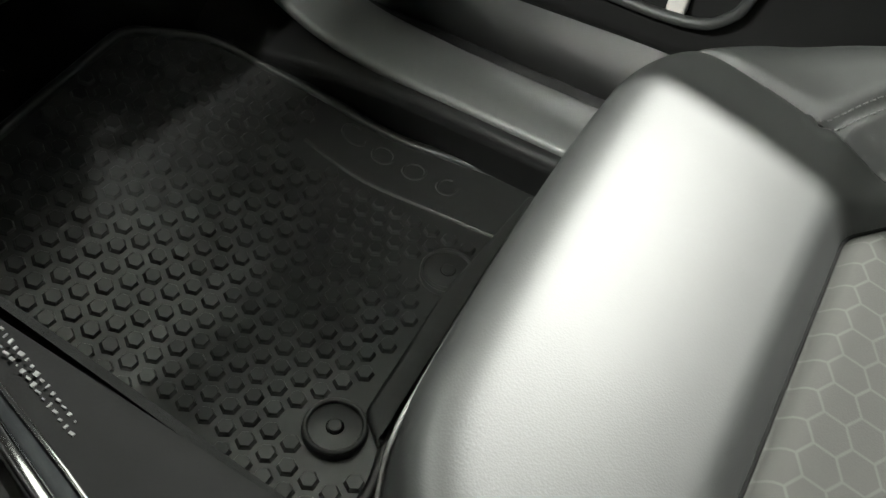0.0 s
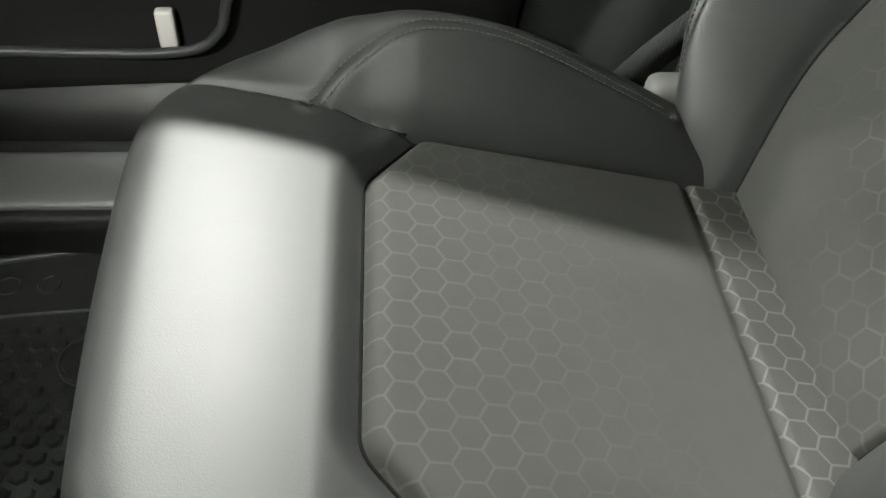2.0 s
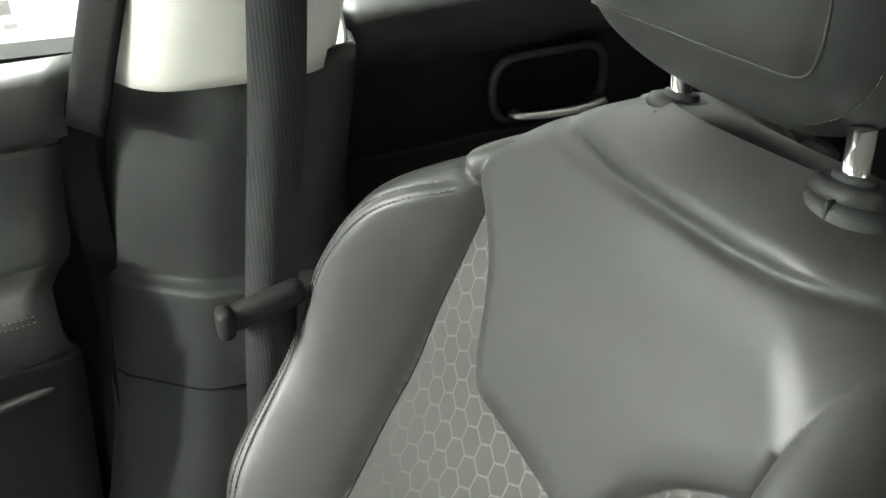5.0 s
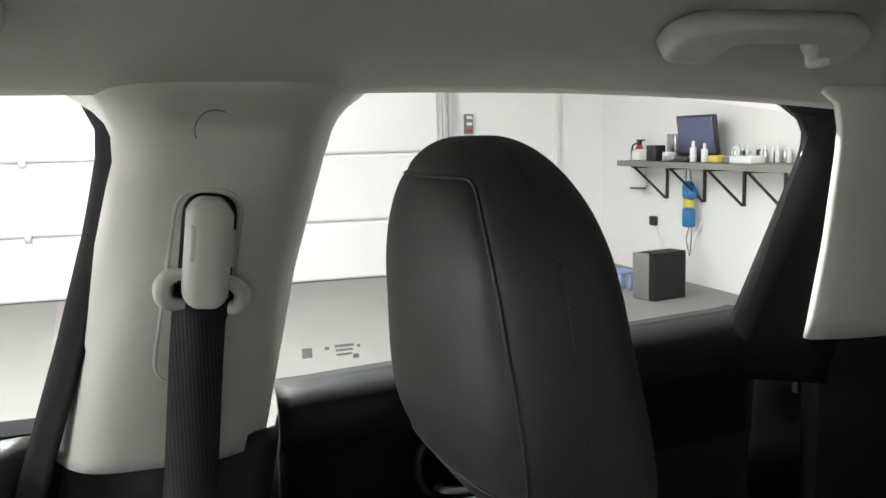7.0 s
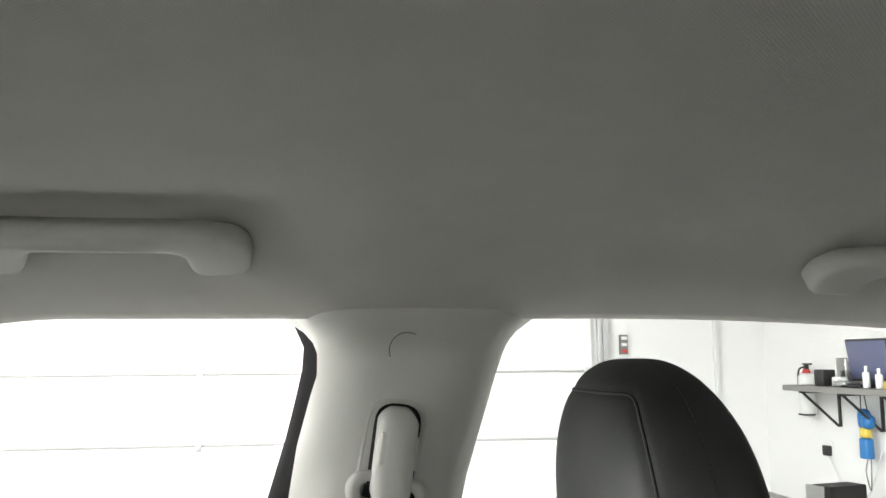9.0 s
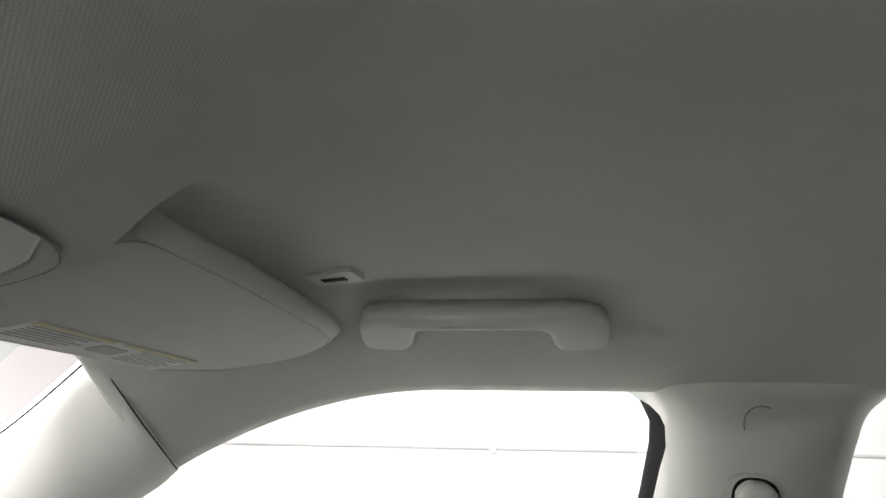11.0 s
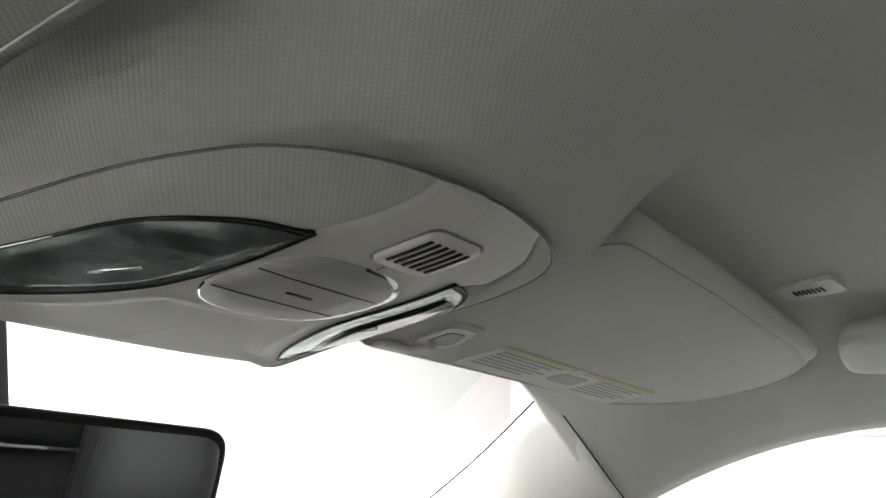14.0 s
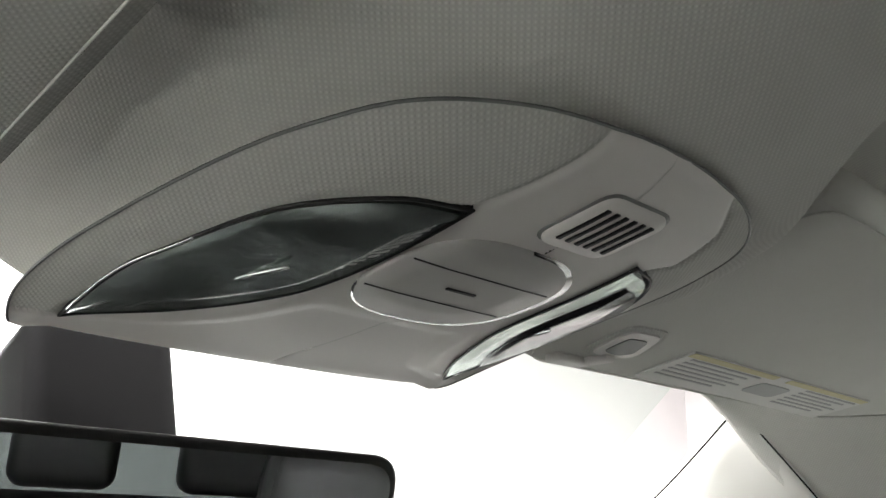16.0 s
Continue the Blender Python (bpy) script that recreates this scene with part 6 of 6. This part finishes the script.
def toe_table(n=140):
    vs = np.linspace(0.3, 1.25, n)
    rows = [toe(v) for v in vs]
    return vs, np.array([r[0] for r in rows]), np.array([r[1] for r in rows])


TV, TY, TZ = toe_table()


def on_toe(x, v, h=0.0):
    a = RISE * float(sstep(0.58, 0.68, v))
    return Vector((x, float(np.interp(v, TV, TY)) - math.sin(a) * h, float(np.interp(v, TV, TZ)) + math.cos(a) * h))


def toe_sheet(poly, h0, h1):
    """A sheet with the given outline that follows the footwell floor, between two heights."""
    line = np.array(dense(poly + poly[:1], 0.004))
    rows = []
    for v in np.linspace(line[:, 1].min() + 0.001, line[:, 1].max() - 0.001, 90):
        near = line[np.abs(line[:, 1] - v) < 0.006]
        rows.append([on_toe(x, v, h1) for x in np.linspace(near[:, 0].min(), near[:, 0].max(), 6)])
    return slab([[tuple(p) for p in r] for r in rows], (0, 0, h0 - h1))


def floor_mat():
    m = thing("floor_mat", (0.48, 0.6, 0.315), "black rubber floor mat with raised hexagon studs", "floor mat")
    out = round_poly([(0.236, 0.405), (0.29, 0.392), (0.345, 0.410), (0.375, 0.432), (0.715, 0.432), (0.722, 0.47), (0.70, 0.60), (0.672, 0.72), (0.625, 0.862), (0.552, 0.925), (0.36, 0.900), (0.25, 0.885), (0.232, 0.76), (0.243, 0.60)], 0.02, 4)
    part("sheet", toe_sheet(out, -0.006, 0.0), RUBBER, m, smooth=False)
    # raised rim
    ln = dense(out + out[:1], 0.012)
    part("rim", sweep([on_toe(x, v, 0.002) for x, v in ln], [(-0.006, -0.004), (0.006, -0.004), (0.005, 0.003), (0.002, 0.0045), (-0.002, 0.0045), (-0.005, 0.003)], cap=False), RUBBER, m)
    part("divider", sweep([on_toe(x, v, 0.0005) for x, v in dense([(0.626, 0.44), (0.607, 0.66), (0.604, 0.70)], 0.02)], [(-0.003, -0.001), (0.003, -0.001), (0.0015, 0.0025), (-0.0015, 0.0025)]), RUBBER, m)
    # brand relief drawn as plain rounded shapes
    for k, (dy, h) in enumerate(((0.0, 0.016), (0.045, 0.018), (0.088, 0.018), (0.13, 0.022))):
        cx, cy = 0.662 - 0.03 * dy, 0.535 + dy
        pts = [on_toe(cx + 0.013 * math.cos(a), cy + h * 0.75 * math.sin(a), 0.0005) for a in [2 * math.pi * i / 20 for i in range(17 if k % 3 == 0 else 21)]]
        part("relief", sweep(pts, ring(0.0016, 6), cap=False), RUBBER, m)
    for x, y in ((0.327, 0.454), (0.546, 0.466)):
        kn = part("fastener", disc((x, y, 0.325), 0.030, 0.010, seg=36, bevel=0.003), RUBBER, m)
        part("fastener_ring", sweep([Vector((x + 0.027 * math.cos(a), y + 0.027 * math.sin(a), 0.331)) for a in [2 * math.pi * i / 36 for i in range(37)]], ring(0.0026, 8), cap=False), RUBBER, kn)
        part("fastener_cap", disc((x, y, 0.3316), 0.0068, 0.004, seg=24, bevel=0.001), RUBBER, kn)
        part("fastener_groove", sweep([Vector((x + 0.0078 * math.cos(a), y + 0.0078 * math.sin(a), 0.3303)) for a in [2 * math.pi * i / 24 for i in range(25)]], ring(0.0006, 6), cap=False), SEAL, kn)
    # heel bar between the fasteners, with sloped faces
    part("rear_bar", plate(round_poly([(0.330, 0.408), (0.356, 0.441), (0.457, 0.448), (0.513, 0.453), (0.70, 0.448), (0.70, 0.412), (0.54, 0.418)], 0.007), 0.318, 0.334, bevel=0.0055), RUBBER, m)
    # studs
    pitch = 0.0228
    hexbm = bmesh.new()
    rings_ = [[hexbm.verts.new((r * math.cos(math.pi / 3 * k), r * math.sin(math.pi / 3 * k), z)) for k in range(6)] for r, z in ((0.0100, 0.0), (0.0092, 0.0016), (0.0086, 0.0017), (0.0080, 0.0042), (0.0074, 0.0048))]
    for lo, hi in zip(rings_, rings_[1:]):
        for k in range(6):
            hexbm.faces.new((lo[k], lo[(k + 1) % 6], hi[(k + 1) % 6], hi[k]))
    hexbm.faces.new(rings_[-1])
    me = bpy.data.meshes.new("stud")
    hexbm.to_mesh(me)
    hexbm.free()
    me.materials.append(RUBBER)
    spots = []
    for i in range(-3, 40):
        for j in range(-2, 40):
            x = 0.255 + i * pitch * 0.866
            y = 0.41 + j * pitch + (i % 2) * pitch / 2
            d = float(poly_dist(np.array(x), np.array(y), out))
            lim = 0.626 - (y - 0.44) * 0.1 if y < 0.71 else 0.70
            if d > -0.014 or x > lim - 0.014:
                continue
            if any(math.hypot(x - a, y - b) < 0.040 for a, b in ((0.327, 0.454), (0.546, 0.466))):
                continue
            if x > 0.345 and y < 0.458:
                continue
            spots.append((x, y))
    spots.sort(key=lambda p: p[1])
    for x, v in spots[:300]:
        ob = new("stud", me)
        ob.parent = m
        ob.matrix_parent_inverse = Matrix.Translation(m.location).inverted()
        ob.location = on_toe(x, v)
        ob.rotation_euler = (RISE * float(sstep(0.58, 0.68, v)), 0, 0)
    V, F = [], []
    base_v = [v.co.copy() for v in me.vertices]
    base_f = [tuple(p.vertices) for p in me.polygons]
    for x, v in spots[300:]:
        o = len(V)
        V += [on_toe(x + c.x, v + c.y, c.z) for c in base_v]
        F += [tuple(q + o for q in f) for f in base_f]
    if V:
        tagged(part("far_studs", (V, F), RUBBER, m, smooth=False), kind="stuff")
    return m


floor_mat()
P = [[on_toe(x, v, -0.0105) for x in np.linspace(0.18, 0.80, 8)] for v in np.linspace(0.54, 1.2, 24)]
sheet("toe_board", [[tuple(p) for p in r] for r in P], CARPET, "black carpeted toe board at the front of the footwell", "car floor", back=(0, 0.005, -0.03))


def centre_console():
    c = thing("centre_console", (XC + 0.05, 0.4, 0.31), "black carpeted centre console with chrome edged trim", "console")
    prof = [(0.245, 0.315), (0.225, 0.36), (0.205, 0.42), (0.185, 0.50), (0.165, 0.555), (0.15, 0.58)]
    P = [[(x + 0.012 * math.sin((y - 0.4) * 4), y, z) for x, z in prof] for y in np.linspace(-0.4, 1.1, 40)]
    part("side_panel", grid(np.array(P)), CARPET, c)
    P = [[(x, y, z) for x, z in ((0.15, 0.58), (0.145, 0.598), (0.12, 0.6045), (0.05, 0.605), (-0.06, 0.605), (-0.13, 0.58), (-0.2, 0.31))] for y in np.linspace(-0.4, 1.1, 20)]
    part("top", grid(np.array(P)), SEAL, c)
    rp = random.Random(8)
    for k in range(16):
        q = k / 15
        for lane in (0, 1):
            part("print_bar", rbox((0.1385 - 0.020 * q - 0.0065 * lane + 0.001 * rp.random(), 0.556 - 0.082 * q - 0.004 * lane, 0.6055 - 0.0007 * q), (0.0008 + 0.0026 * rp.random(), 0.0006 + 0.0036 * rp.random(), 0.0010), 0), SILLGREY, c, smooth=False)
    part("trim_strip", sweep([(0.062, 0.30, 0.607), (0.080, 0.40, 0.607), (0.0955, 0.455, 0.607), (0.112, 0.523, 0.606), (0.128, 0.62, 0.602), (0.137, 0.75, 0.592)], ring(0.0016, 8)), CHROME, c, "thin chrome edge")
    part("trim_strip", sweep([(0.045, 0.30, 0.609), (0.064, 0.40, 0.609), (0.079, 0.455, 0.609), (0.0945, 0.510, 0.608), (0.112, 0.62, 0.604), (0.122, 0.75, 0.594)], ring(0.0055, 12)), CHROME, c, "chrome trim strip")
    part("gloss_panel", sweep([(0.052, 0.30, 0.6055), (0.072, 0.40, 0.6055), (0.087, 0.455, 0.6055), (0.103, 0.516, 0.6048), (0.120, 0.62, 0.6008), (0.130, 0.75, 0.591)], [(-0.008, -0.004), (0.008, -0.004), (0.008, 0.001), (-0.008, 0.001)]), DARKGLOSS, c, "glossy black panel")
    return c


centre_console()
